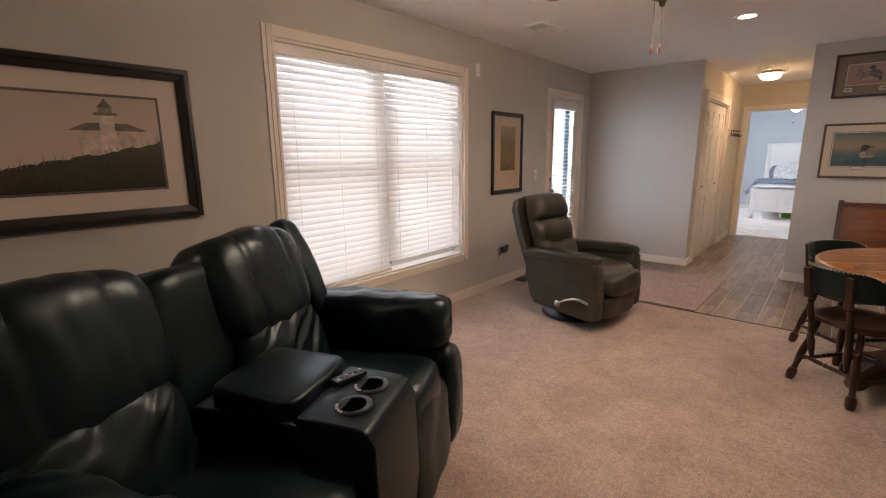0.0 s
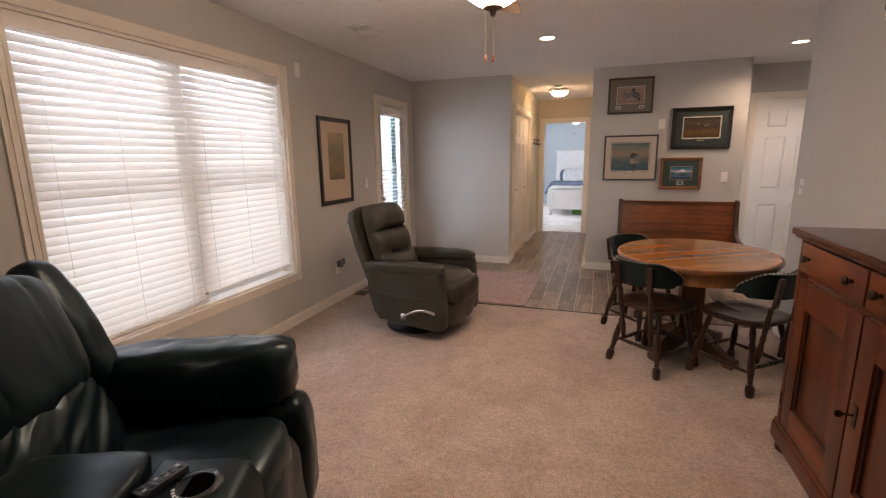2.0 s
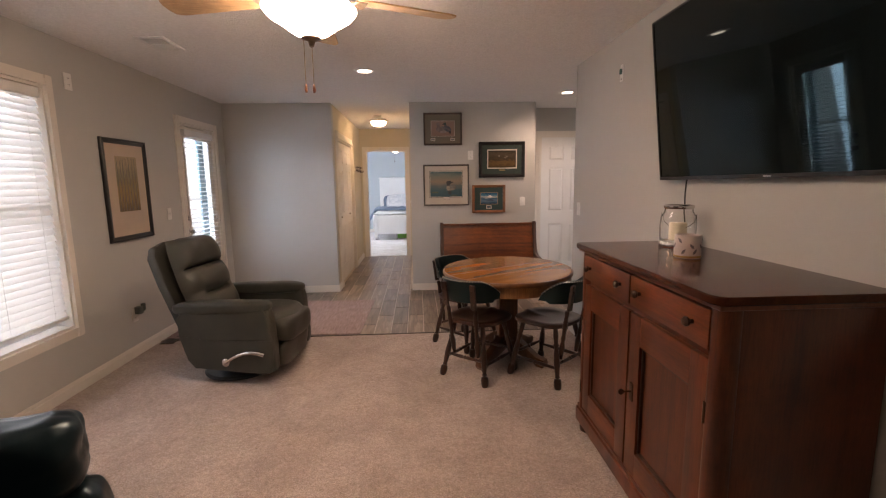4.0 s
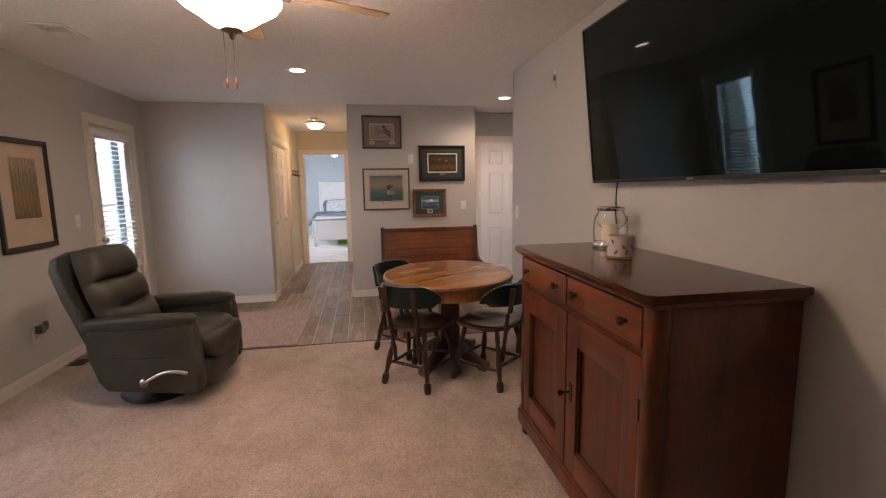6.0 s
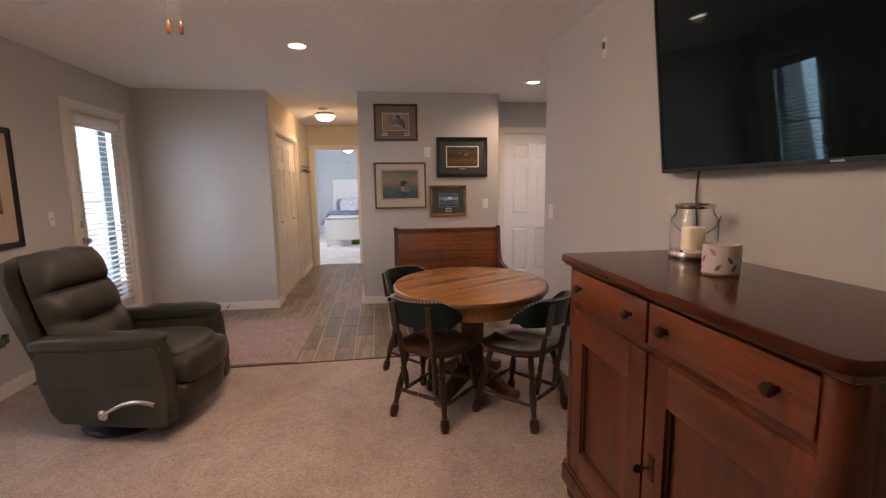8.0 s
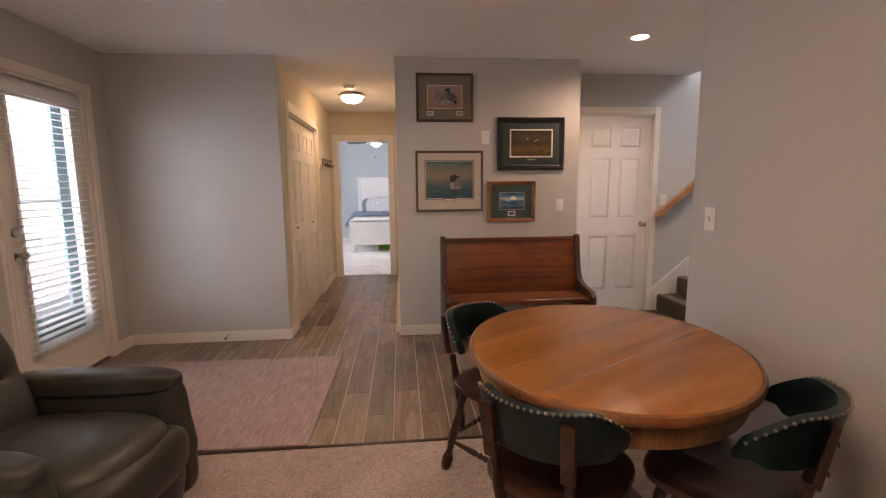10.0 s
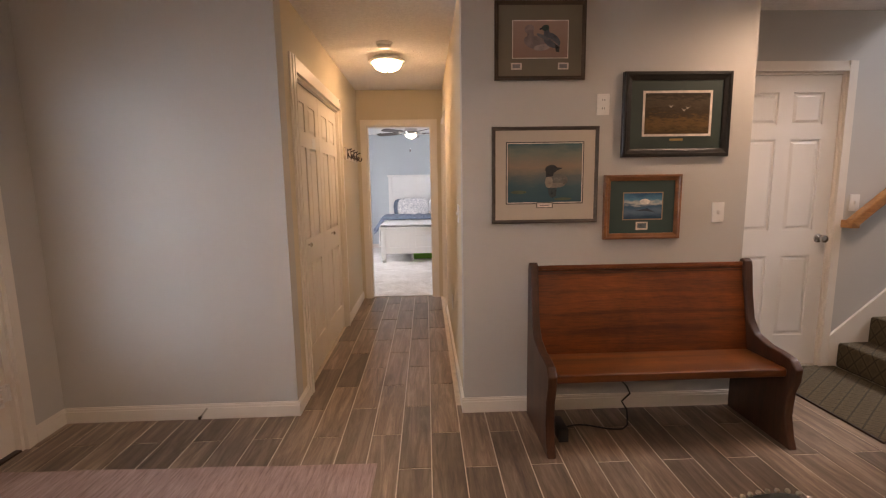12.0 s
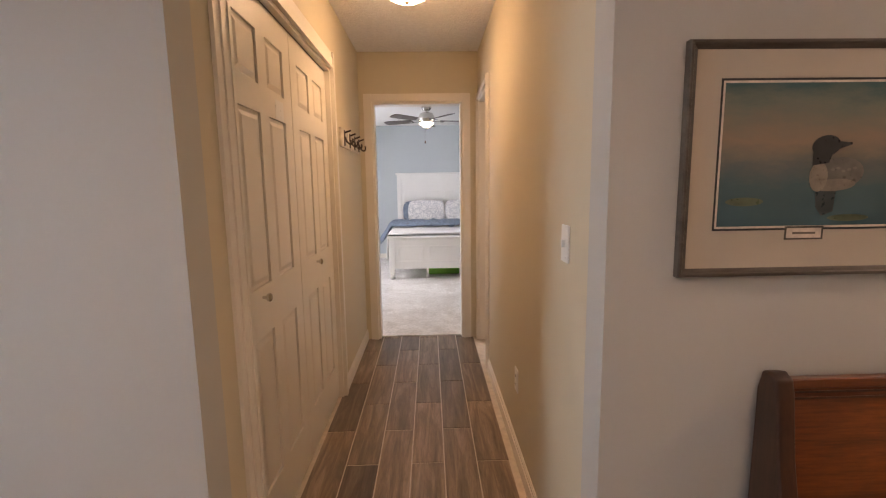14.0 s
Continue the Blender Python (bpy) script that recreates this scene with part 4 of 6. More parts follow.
for j in range(NV + 1):
    v = j / NV
    z = -0.06 + 0.80 * v
    hw = 0.225 + 0.04 * math.sin(v * math.pi) + (0.0 if v < 0.85 else -0.28 * (v - 0.85) ** 1.5)
    fold = 0.060 * math.exp(-((v - 0.70) / 0.016) ** 2) + 0.048 * math.exp(-((v - 0.43) / 0.018) ** 2)
    puff = 0.10 + 0.028 * abs(math.sin((v - 0.43) / 0.27 * math.pi)) + (0.02 if v > 0.72 else 0)
    puff *= min(1.0, (1 - v) / 0.06 + 0.35) * min(1.0, v / 0.06 + 0.4)
    row = []
    for i in range(NU + 1):
        u = i / NU * 2 - 1
        edge = (1 - abs(u) ** 5)
        f2 = fold * max(0.0, 1 - (abs(u) / (0.82 if v > 0.55 else 0.6)) ** 4)
        curve = 0.03 * math.exp(-((v - 0.43) / 0.1) ** 2) * u * u
        row.append(bm.verts.new((max(0.0, puff * edge - f2), u * hw, z + curve + 0.006 * noise.noise(Vector((u * 3, v * 5, 0))))))
    rows.append(row)
for a, b2 in zip(rows, rows[1:]):
    for i in range(NU):
        bm.faces.new((a[i], a[i + 1], b2[i + 1], b2[i]))
bmesh.ops.recalc_face_normals(bm, faces=bm.faces)
bmesh.ops.solidify(bm, geom=bm.faces[:], thickness=0.02)
bm.transform(BK @ pose(-0.045, 0, 0.0))
part("back_cushion", bm, RECL, rec, "back cushion with stitched folds", 60)
lev = part("lever_pivot", lathe([(0.001, 0), (0.028, 0.0), (0.030, 0.010), (0.022, 0.018), (0.001, 0.020)], 20, R(0.085, -0.364, 0.185, 90, 0, 0)), CHROME, rec, "silver recline lever")
ts = [i / 16 for i in range(17)]
bm = sweep([(0.085 + 0.31 * t, -0.392 - 0.008 * math.sin(t * 3.1), 0.185 + 0.075 * math.sin(t * 2.0) / math.sin(2.0) * 0.9 + 0.016 * math.sin(t * math.pi)) for t in ts], [0.010 + 0.006 * t for t in ts], 12)
part("lever_handle", bm, CHROME, lev)

# ---- hutch ----
HM = pose(0.846, 2.622, 0, 0, 0, -0.5)
HW, HD, HH = 1.203, 0.545, 1.094
hut = thing("wooden_sideboard", HM, "dark reddish-brown antique sideboard with two drawers and two doors", "sideboard")
bm = bmesh.new()
top = [(HD, -HW - 0.015), (HD, 0.015)]
for cy, a0 in ((-0.030, 90), (-HW + 0.030, 180)):
    top += [(0.014 + 0.046 * math.cos(radians(a0 + 15 * k)), cy + 0.045 * math.sin(radians(a0 + 15 * k))) for k in range(7)]
f0 = bm.faces.new([bm.verts.new((x, y, HH - 0.028)) for x, y in top])
ext = bmesh.ops.extrude_face_region(bm, geom=[f0])
bmesh.ops.translate(bm, vec=(0, 0, 0.028), verts=[g for g in ext["geom"] if isinstance(g, bmesh.types.BMVert)])
bmesh.ops.recalc_face_normals(bm, faces=bm.faces)
bev(bm, 0.009, 3)
part("top", bm, HUTCHTOP, hut, "scuffed dark glossy top")
part("cornice", bev(boxed(-0.010, -HW - 0.002, HH - 0.046, HD - 0.003, 0.002, HH - 0.028, 0), 0.007, 3), HUTCHX, hut)
part("carcass", boxed(0.03, -HW + 0.012, 0.14, HD - 0.005, -0.012, HH - 0.028, 0.003), HUTCHW, hut)
for y in (-0.0, -HW):
    s = -1 if y == 0 else 1
    bm = lathe([(0.042, 0.14), (0.042, HH - 0.03)], 24, Matrix.Translation((0.046, y + s * 0.046, 0)))
    part("corner_post", bm, HUTCHW, hut)
part("plinth", bev(boxed(-0.002, -HW - 0.004, 0.055, HD - 0.002, 0.004, 0.14, 0), 0.016, 3), HUTCHW, hut)
part("plinth_moulding", boxed(0.006, -HW + 0.004, 0.14, HD - 0.004, -0.004, 0.158, 0.006, 3), HUTCHW, hut)
for x in (0.05, HD - 0.06):
    for y in (-0.055, -HW + 0.055):
        part("bun_foot", lathe([(0.025, 0.0), (0.042, 0.012), (0.044, 0.035), (0.03, 0.056)], 20, Matrix.Translation((x, y, 0))), CHAIRW, hut)
half = (HW - 0.11) / 2
for y0 in (-0.055, -0.055 - half):
    y1 = y0 - half + 0.012
    dr = part("drawer", boxed(0.004, y1, 0.905, 0.05, y0, 1.034, 0.005), HUTCHX, hut)
    for k in (0.16, 0.84):
        y = y0 + (y1 - y0) * k
        part("drawer_knob", lathe([(0.008, 0), (0.008, 0.012), (0.016, 0.018), (0.017, 0.026), (0.012, 0.033), (0.001, 0.035)], 18, R(0.004, y, 0.972, 0, -90, 0)), BRONZE, dr, "turned dark knob")
    st2, rb, rt2, z0, z1 = 0.095, 0.11, 0.125, 0.160, 0.874
    dd = part("door", boxed(0.033, y1, z0, 0.045, y0, z1, 0), HUTCHW, hut, smooth=0)
    for r in ((y1, y1 + st2, z0, z1), (y0 - st2, y0, z0, z1)):
        part("stile", boxed(0.010, r[0], r[2], 0.033, r[1], r[3], 0.002), HUTCHW, dd)
    for r in ((z0, z0 + rb), (z1 - rt2, z1)):
        part("rail", boxed(0.010, y1 + st2, r[0], 0.033, y0 - st2, r[1], 0.002), HUTCHX, dd)
    for r in ((y1 + st2, y1 + st2 + 0.012, z0 + rb, z1 - rt2), (y0 - st2 - 0.012, y0 - st2, z0 + rb, z1 - rt2), (y1 + st2 + 0.012, y0 - st2 - 0.012, z0 + rb, z0 + rb + 0.012), (y1 + st2 + 0.012, y0 - st2 - 0.012, z1 - rt2 - 0.012, z1 - rt2)):
        part("panel_moulding", boxed(0.020, r[0], r[2], 0.033, r[1], r[3], 0.002), CHAIRW, dd, smooth=0)
    hy = y0 + 0.004 if y0 > -0.1 else y1 - 0.004
    for z in (0.28, 0.70):
        bm = bmesh.new()
        tube(bm, (0.006, hy, z - 0.035), (0.006, hy, z + 0.035), 0.006, seg=8)
        part("hinge", bm, BRONZE, dd)
ym2 = -0.055 - half
part("lock_plate", boxed(0.006, ym2 - 0.058, 0.49, 0.011, ym2 - 0.028, 0.57, 0.002), BRONZE, hut, "dark metal lock plate")
bm = bmesh.new()
tube(bm, (0.008, ym2 - 0.043, 0.532), (-0.03, ym2 - 0.043, 0.532), 0.004, seg=8)
bm2 = bmesh.ops.create_cone(bm, cap_ends=True, segments=14, radius1=0.013, radius2=0.013, depth=0.005, matrix=R(-0.036, ym2 - 0.043, 0.532, 90, 0, 0))
part("key", bm, BRONZE, hut, "old key in the lock")

# ---- jar lantern and candle on the sideboard ----
jar = thing("glass_jar_lantern", pose(1.262, 2.40, HH) @ Matrix.Diagonal((1.07, 1.07, 1.02, 1)), "clear glass jar lantern with a cream candle inside", "lantern")
jb = part("jar", lathe([(0.074, 0.03), (0.078, 0.04), (0.08, 0.10), (0.077, 0.15), (0.062, 0.175), (0.060, 0.195), (0.056, 0.195), (0.058, 0.172), (0.073, 0.148), (0.076, 0.10), (0.074, 0.042), (0.001, 0.036)], 40), GLASS, jar)
jb.visible_shadow = False
part("metal_foot", lathe([(0.078, 0.0), (0.08, 0.004), (0.08, 0.026), (0.077, 0.03), (0.001, 0.031)], 40), CHROME, jar, "embossed silver metal foot")
part("metal_collar", lathe([(0.059, 0.19), (0.063, 0.19), (0.066, 0.196), (0.066, 0.204), (0.062, 0.208), (0.056, 0.206), (0.056, 0.19)], 40), CHROME, jar, "silver metal collar")
part("candle", lathe([(0.038, 0.038), (0.039, 0.05), (0.039, 0.115), (0.035, 0.12), (0.012, 0.116), (0.001, 0.116)], 28), plain("cream_wax", (0.72, 0.62, 0.46), 0.5), jar, "cream pillar candle")
bm = sweep([(0.0, 0.085 * math.cos(math.pi * i / 16), 0.165 - 0.075 * math.sin(math.pi * i / 16)) for i in range(17)], 0.0017, 6)
bm.transform(R(0, 0, 0, 0, 0, 30))
part("wire_handle", bm, BRONZE, jar, "thin wire bail handle")
can = thing("candle_jar", pose(1.125, 2.085, HH) @ Matrix.Diagonal((0.94, 0.94, 0.98, 1)), "pale ceramic candle jar printed with grey leaves", "candle")
part("pot", lathe([(0.052, 0.0), (0.056, 0.003), (0.057, 0.02), (0.057, 0.098), (0.054, 0.102), (0.050, 0.098), (0.050, 0.085), (0.001, 0.084)], 40), plain("blush_ceramic", (0.60, 0.50, 0.47), 0.4, vary=0.06), can)
part("gold_band", lathe([(0.0575, 0.004), (0.058, 0.005), (0.058, 0.011), (0.0575, 0.012)], 40), BRASS, can)
for i in range(14):
    a = i * 26 + (i % 2) * 9
    bm = extrude_outline([(0, -0.014), (0.006, -0.004), (0.005, 0.006), (0, 0.016), (-0.005, 0.006), (-0.006, -0.004)], 0.0008, R(0, -0.0578, 0, 0, 0, 0))
    bm.transform(R(0, 0, 0.045 + 0.024 * ((i * 7) % 3 - 0.6), 0, 0, a) @ R(0, -0.0, 0, 0, (-40 if i % 2 else 35), 0))
    part("printed_leaf", bm, plain("grey_print", (0.17, 0.14, 0.15), 0.5), can, smooth=0)

# ---- television ----
TM = pose(1.322, 2.716, 1.428, -0.4, -6.2, 1.2)
TW, TH2 = 1.56, 0.845
tv = thing("television", TM, "large black flat television tilted on the wall", "television")
part("housing", boxed(0.012, -TW, 0.0, 0.045, 0, TH2, 0.006), BLACKP, tv)
m, nt, b = nodes_of("dark_screen")
b.inputs["Base Color"].default_value = (0.003, 0.0045, 0.0052, 1)
b.inputs["Roughness"].default_value = 0.035
b.inputs["Specular IOR Level"].default_value = 0.35
m.node_tree.nodes["Principled BSDF"].inputs["Specular Tint"].default_value = (0.45, 0.78, 0.86, 1)
part("screen", boxed(0.009, -TW + 0.008, 0.016, 0.0125, -0.008, TH2 - 0.008, 0), m, tv, "dark glossy screen", 0)
for r in ((-TW, 0, 0.0, 0.016), (-TW, 0, TH2 - 0.008, TH2), (-TW, -TW + 0.008, 0.016, TH2 - 0.008), (-0.008, 0, 0.016, TH2 - 0.008)):
    part("bezel", boxed(0.004, r[0], r[2], 0.0125, r[1], r[3], 0.001), BLACKP, tv, smooth=0)
part("logo_mark", boxed(0.003, -TW / 2 - 0.02, 0.005, 0.0042, -TW / 2 + 0.02, 0.011, 0), plain("logo_grey", (0.5, 0.5, 0.5), 0.4), tv, "small pale maker's mark", 0)
part("logo_mark", boxed(0.003, -TW + 0.02, 0.005, 0.0042, -TW + 0.08, 0.011, 0), plain("logo_grey2", (0.5, 0.5, 0.5), 0.4), tv, "small pale maker's mark", 0)
part("wall_mount", boxed(0.045, -TW + 0.5, 0.16, 0.070, -0.5, 0.6, 0.004), BRONZE, tv)
bm = sweep([(1.385, 2.545 + 0.015 * math.sin(i / 14 * 5), 1.47 - 0.40 * i / 14) for i in range(15)], 0.004, 8)
tagged(new("power_cable", mesh_of("power_cable", bm, BLACKP)), "thin dark cable hanging below the television", "cable")

# ---- dining table ----
tab = thing("dining_table", pose(0.66, 3.763, 0, 0, 0, -13) @ Matrix.Diagonal((0.885, 1.012, 1, 1)), "oval honey oak pedestal dining table", "table")
ttop = part("tabletop", lathe([(0.56, 0.712), (0.571, 0.714), (0.571, 0.738), (0.567, 0.7400), (0.562, 0.7401), (0.40, 0.7401), (0.001, 0.7402)], 72), OAK, tab, "glossy honey oak tabletop")
ttop.matrix_basis = R(0, 0, 0, 0, 0, 40)
part("rim", lathe([(0.55, 0.705), (0.578, 0.706), (0.585, 0.716), (0.585, 0.729), (0.580, 0.737), (0.572, 0.7395), (0.572, 0.712), (0.55, 0.711)], 72), OAKD, ttop, "dark worn rounded rim")
part("apron", lathe([(0.53, 0.62), (0.535, 0.62), (0.54, 0.63), (0.54, 0.705), (0.50, 0.705)], 64), APRON, tab)
for jy, jw in ((0.041, 0.565), (-0.168, 0.54)):
    part("leaf_joint", boxed(-jw, jy - 0.004, 0.7395, jw, jy + 0.004, 0.7404, 0), SEAM, ttop, "dark seam between boards", 0)
part("pedestal", boxed(-0.085, -0.085, 0.10, 0.085, 0.085, 0.64, 0.012, 3), PEDW, tab).matrix_basis = R(0, 0, 0, 0, 0, 12)
part("pedestal_collar", boxed(-0.11, -0.11, 0.10, 0.11, 0.11, 0.16, 0.012, 3), PEDW, tab).matrix_basis = R(0, 0, 0, 0, 0, 12)
for i in range(4):
    bm = extrude_outline([(0.05, 0.20), (0.12, 0.19), (0.22, 0.13), (0.33, 0.075), (0.41, 0.065), (0.42, 0.03), (0.40, 0.0), (0.34, 0.0), (0.30, 0.025), (0.18, 0.05), (0.05, 0.08)], 0.07, Matrix.Translation((0, -0.035, 0)))
    bev(bm, 0.008, 2)
    part("foot", bm, PEDW, tab).matrix_basis = R(0, 0, 0, 0, 0, 57 + 90 * i)

# ---- captain's chairs ----
LEG = [(0.019, 0.0), (0.023, 0.02), (0.026, 0.05), (0.027, 0.12), (0.023, 0.165), (0.012, 0.178), (0.019, 0.195), (0.014, 0.215), (0.018, 0.30), (0.022, 0.40), (0.019, 0.55), (0.013, 0.66), (0.021, 0.70), (0.014, 0.73), (0.019, 0.85), (0.015, 1.0)]


def dining_chair(m):
    th = thing("dining_chair", m, "dark wooden dining chair with black studded leather back", "chair", "chairs round the table")
    bm = bmesh.new()
    n = 40
    ring = []
    for i in range(n):
        a = 2 * math.pi * i / n
        ca, sa = math.cos(a), math.sin(a)
        r = 0.215 * (abs(ca) ** 3.2 + abs(sa) ** 3.2) ** (-1 / 3.2)
        ring.append((r * ca * (1.0 if ca > 0 else 0.95), r * sa * (1.02 + 0.04 * ca)))
    layers = []
    for k, z in ((0.90, 0.418), (0.985, 0.424), (1.0, 0.436), (0.985, 0.447), (0.93, 0.452), (0.7, 0.443), (0.4, 0.437), (0.1, 0.438)):
        layers.append([bm.verts.new((x * k, y * k, z + (0.010 * math.exp(-(y * k / 0.03) ** 2) * max(0, x * k / 0.2) if k < 0.95 else 0))) for x, y in ring])
    for a, b2 in zip(layers, layers[1:]):
        for i in range(n):
            bm.faces.new((a[i], a[(i + 1) % n], b2[(i + 1) % n], b2[i]))
    bm.faces.new(layers[0][::-1])
    bm.faces.new(layers[-1])
    bmesh.ops.recalc_face_normals(bm, faces=bm.faces)
    part("seat", bm, CHAIRW, th, "saddle-shaped dark wooden seat", 50)
    feet = {}
    for fx, fy, tx, ty in ((-0.205, -0.19, -0.13, -0.12), (-0.205, 0.19, -0.13, 0.12), (0.205, -0.20, 0.13, -0.13), (0.205, 0.20, 0.13, 0.13)):
        part("leg", turned((fx, fy, 0), (tx, ty, 0.425), LEG, 12), CHAIRW, th)
        feet[(fx > 0, fy > 0)] = Vector((fx, fy, 0)).lerp(Vector((tx, ty, 0.425)), 0.33)
    SP = [(0.008, 0), (0.011, 0.2), (0.014, 0.42), (0.009, 0.46), (0.015, 0.5), (0.009, 0.54), (0.014, 0.58), (0.011, 0.8), (0.008, 1)]
    for p, q in (((False, False), (True, False)), ((False, True), (True, True)), ((False, False), (False, True)), ((True, False), (True, True))):
        part("stretcher", turned(feet[p] + Vector((0, 0, 0.03 if p[0] == q[0] else 0)), feet[q] + Vector((0, 0, 0.03 if p[0] == q[0] else 0)), SP, 10), CHAIRW, th)
    POST = [(0.012, 0), (0.016, 0.06), (0.020, 0.16), (0.012, 0.24), (0.017, 0.27), (0.013, 0.33), (0.018, 0.45), (0.014, 0.56), (0.017, 0.60), (0.015, 0.63), (0.001, 0.64)]
    for s in (-1, 1):
        p = part("back_post", turned((-0.165, s * 0.105, 0.19), (-0.25, s * 0.125, 0.76), POST, 12), CHAIRW, th)
        bm = boxed(-0.010, -0.020, 0.555, 0.010, 0.020, 0.735, 0.005)
        for v in bm.verts:
            v.co = Vector((v.co.x - 0.165 - 0.085 * (v.co.z - 0.19) / 0.57 - 0.016, v.co.y + s * (0.105 + 0.02 * (v.co.z - 0.19) / 0.57), v.co.z))
        part("back_slat", bm, CHAIRW, p)
        for z in (0.60, 0.69):
            xx, yy = -0.165 - 0.085 * (z - 0.19) / 0.57 - 0.027, s * (0.105 + 0.02 * (z - 0.19) / 0.57)
            bm = bmesh.new()
            tube(bm, (xx, yy, z), (xx - 0.004, yy, z), 0.007, seg=10)
            part("screw_plug", bm, BRONZE, p)
    bm = bmesh.new()
    nu, nv = 26, 8
    rows = []
    for j in range(nv + 1):
        v = j / nv
        row = []
        for i in range(nu + 1):
            u = i / nu * 2 - 1
            a = u * radians(72)
            rr = 0.245
            hh = 0.155 * (1 - 0.55 * max(0, abs(u) - 0.55) ** 1.6 / 0.45 ** 1.6)
            z = 0.60 + 0.155 * (1 - v) * 0.0 + (0.0 if True else 0) + hh * v + 0.02 * (1 - v) * (abs(u) > 0.8)
            x = -0.03 - rr * math.cos(a) + 0.012 * (1 - v)
            row.append(bm.verts.new((x + 0.035 * (1 - math.cos(a)) - 0.018 * (v - 0.5), rr * 1.02 * math.sin(a), z)))
        rows.append(row)
    for a, b2 in zip(rows, rows[1:]):
        for i in range(nu):
            bm.faces.new((a[i], a[i + 1], b2[i + 1], b2[i]))
    bmesh.ops.recalc_face_normals(bm, faces=bm.faces)
    bmesh.ops.solidify(bm, geom=bm.faces[:], thickness=0.03)
    bev(bm, 0.008, 3, angle=60)
    back = part("backrest", bm, CHAIRL, th, "curved black leather backrest with metal studs", 60)
    bm = bmesh.new()
    for i in range(34):
        u = i / 33 * 2 - 1
        a = u * radians(72)
        hh = 0.155 * (1 - 0.55 * max(0, abs(u) - 0.55) ** 1.6 / 0.45 ** 1.6)
        for dr in (0.014,):
            x = -0.03 - (0.245 + dr - 0.014) * math.cos(a) + 0.035 * (1 - math.cos(a)) - 0.009
            bmesh.ops.create_icosphere(bm, subdivisions=1, radius=0.0055, matrix=Matrix.Translation((x, 0.25 * math.sin(a), 0.60 + hh + 0.003)))
    part("stud_trim", bm, STUDM, back, "row of pale metal studs")
    return th


dining_chair(pose(0.385, 3.455, 0, 0, 0, 48.7))
first = [o for o in scene.objects if o.name.startswith("dining_chair")][0]
copy_thing(first, pose(0.90, 3.375, 0, 0, 0, 130.5))
copy_thing(first, pose(0.352, 4.108, 0, 0, 0, -49.5))

# ---- church pew bench ----
pew = thing("wooden_pew", pose(0.23, 6.13, 0), "reddish oak church pew with dark scrolled ends", "bench")
endp = [(0.0, 0.0), (0.0, 0.86), (0.012, 0.905), (0.035, 0.912), (0.058, 0.90), (0.066, 0.87), (0.085, 0.72), (0.115, 0.58), (0.17, 0.510), (0.27, 0.480), (0.36, 0.474), (0.43, 0.46), (0.468, 0.42), (0.462, 0.36), (0.435, 0.28), (0.428, 0.16), (0.45, 0.06), (0.475, 0.0)]
for x in (0.0, 1.224):
    bm = extrude_outline(endp, 0.045)
    bev(bm, 0.011, 3)
    bm.transform(pose(x, 0, 0, 0, 0, -90))
    part("end_panel", bm, PEWD, pew, "dark scrolled end panel")
bm = boxed(0.045, -0.022, -0.05, 1.224, 0.0, 0.47, 0.004)
bm.transform(R(0, -0.105, 0.415, -11.5, 0, 0))
part("backrest", bm, PEWW, pew)
for gz in (0.432, 0.446):
    bm = boxed(0.046, -0.0235, gz, 1.223, -0.021, gz + 0.005, 0)
    bm.transform(R(0, -0.105, 0.415, -11.5, 0, 0))
    part("groove", bm, PEWD, pew, "dark moulding line", 0)
bm = boxed(0.045, -0.034, 0.458, 1.224, 0.004, 0.482, 0.008, 3)
bm.transform(R(0, -0.105, 0.415, -11.5, 0, 0))
part("top_rail", bm, PEWW, pew)
bm = boxed(0.045, -0.425, 0.362, 1.224, -0.075, 0.406, 0.014, 3)
bm.transform(R(0, 0, 0, -0.6, 0, 0))
part("seat", bm, PEWS, pew)
part("seat_rail", boxed(0.045, -0.10, 0.30, 1.224, -0.075, 0.365, 0.004), PEWW, pew)
ps = thing("power_strip", pose(0.33, 5.86, 0), "black power box with a cable under the pew", "power strip")
part("case", boxed(0.0, -0.06, 0, 0.05, 0.09, 0.07, 0.006), BLACKP, ps)
line = []
for i in range(22):
    t = i / 21
    p = Vector((0.05 + 0.36 * min(1, t * 1.6), 0.06 + 0.03 * math.sin(t * 9), 0.012 + (0.0 if t < 0.6 else 0.34 * (t - 0.6) / 0.4)))
    if t > 0.75:
        p += Vector((0.03 * math.sin(t * 40), 0, 0))
    line.append(p)
bm = sweep(line, 0.005, 6)
part("cable", bm, BLACKP, ps)

# ---- rug ----
m, nt, b = nodes_of("rug_weave")
v = coords(nt, (1, 0.10, 1))
f = noise_tex(nt, v, 75, 5, 0.7)
f2 = noise_tex(nt, coords(nt), 6, 4, 0.6)
c = ramp(nt, f, [(0.3, (0.27, 0.19, 0.175)), (0.65, (0.48, 0.36, 0.34))])
nt.links.new(mix(nt, 0.4, c, ramp(nt, f2, [(0.3, (0.75, 0.74, 0.74)), (0.7, (1, 1, 1))]), "MULTIPLY"), b.inputs["Base Color"])
b.inputs["Roughness"].default_value = 0.95
bump(nt, b, f, 0.5, 0.004)
bm = bmesh.new()
bmesh.ops.create_grid(bm, x_segments=40, y_segments=30, size=0.5)
for w in bm.verts:
    w.co = Vector((w.co.x * 1.82, w.co.y * 1.26 + 0.006 * noise.noise(Vector((w.co.x * 6, 0, 0))), 0.012 + 0.0015 * noise.noise(w.co * 7)))
bmesh.ops.recalc_face_normals(bm, faces=bm.faces)
for fc in bm.faces:
    if fc.normal.z < 0:
        fc.normal_flip()
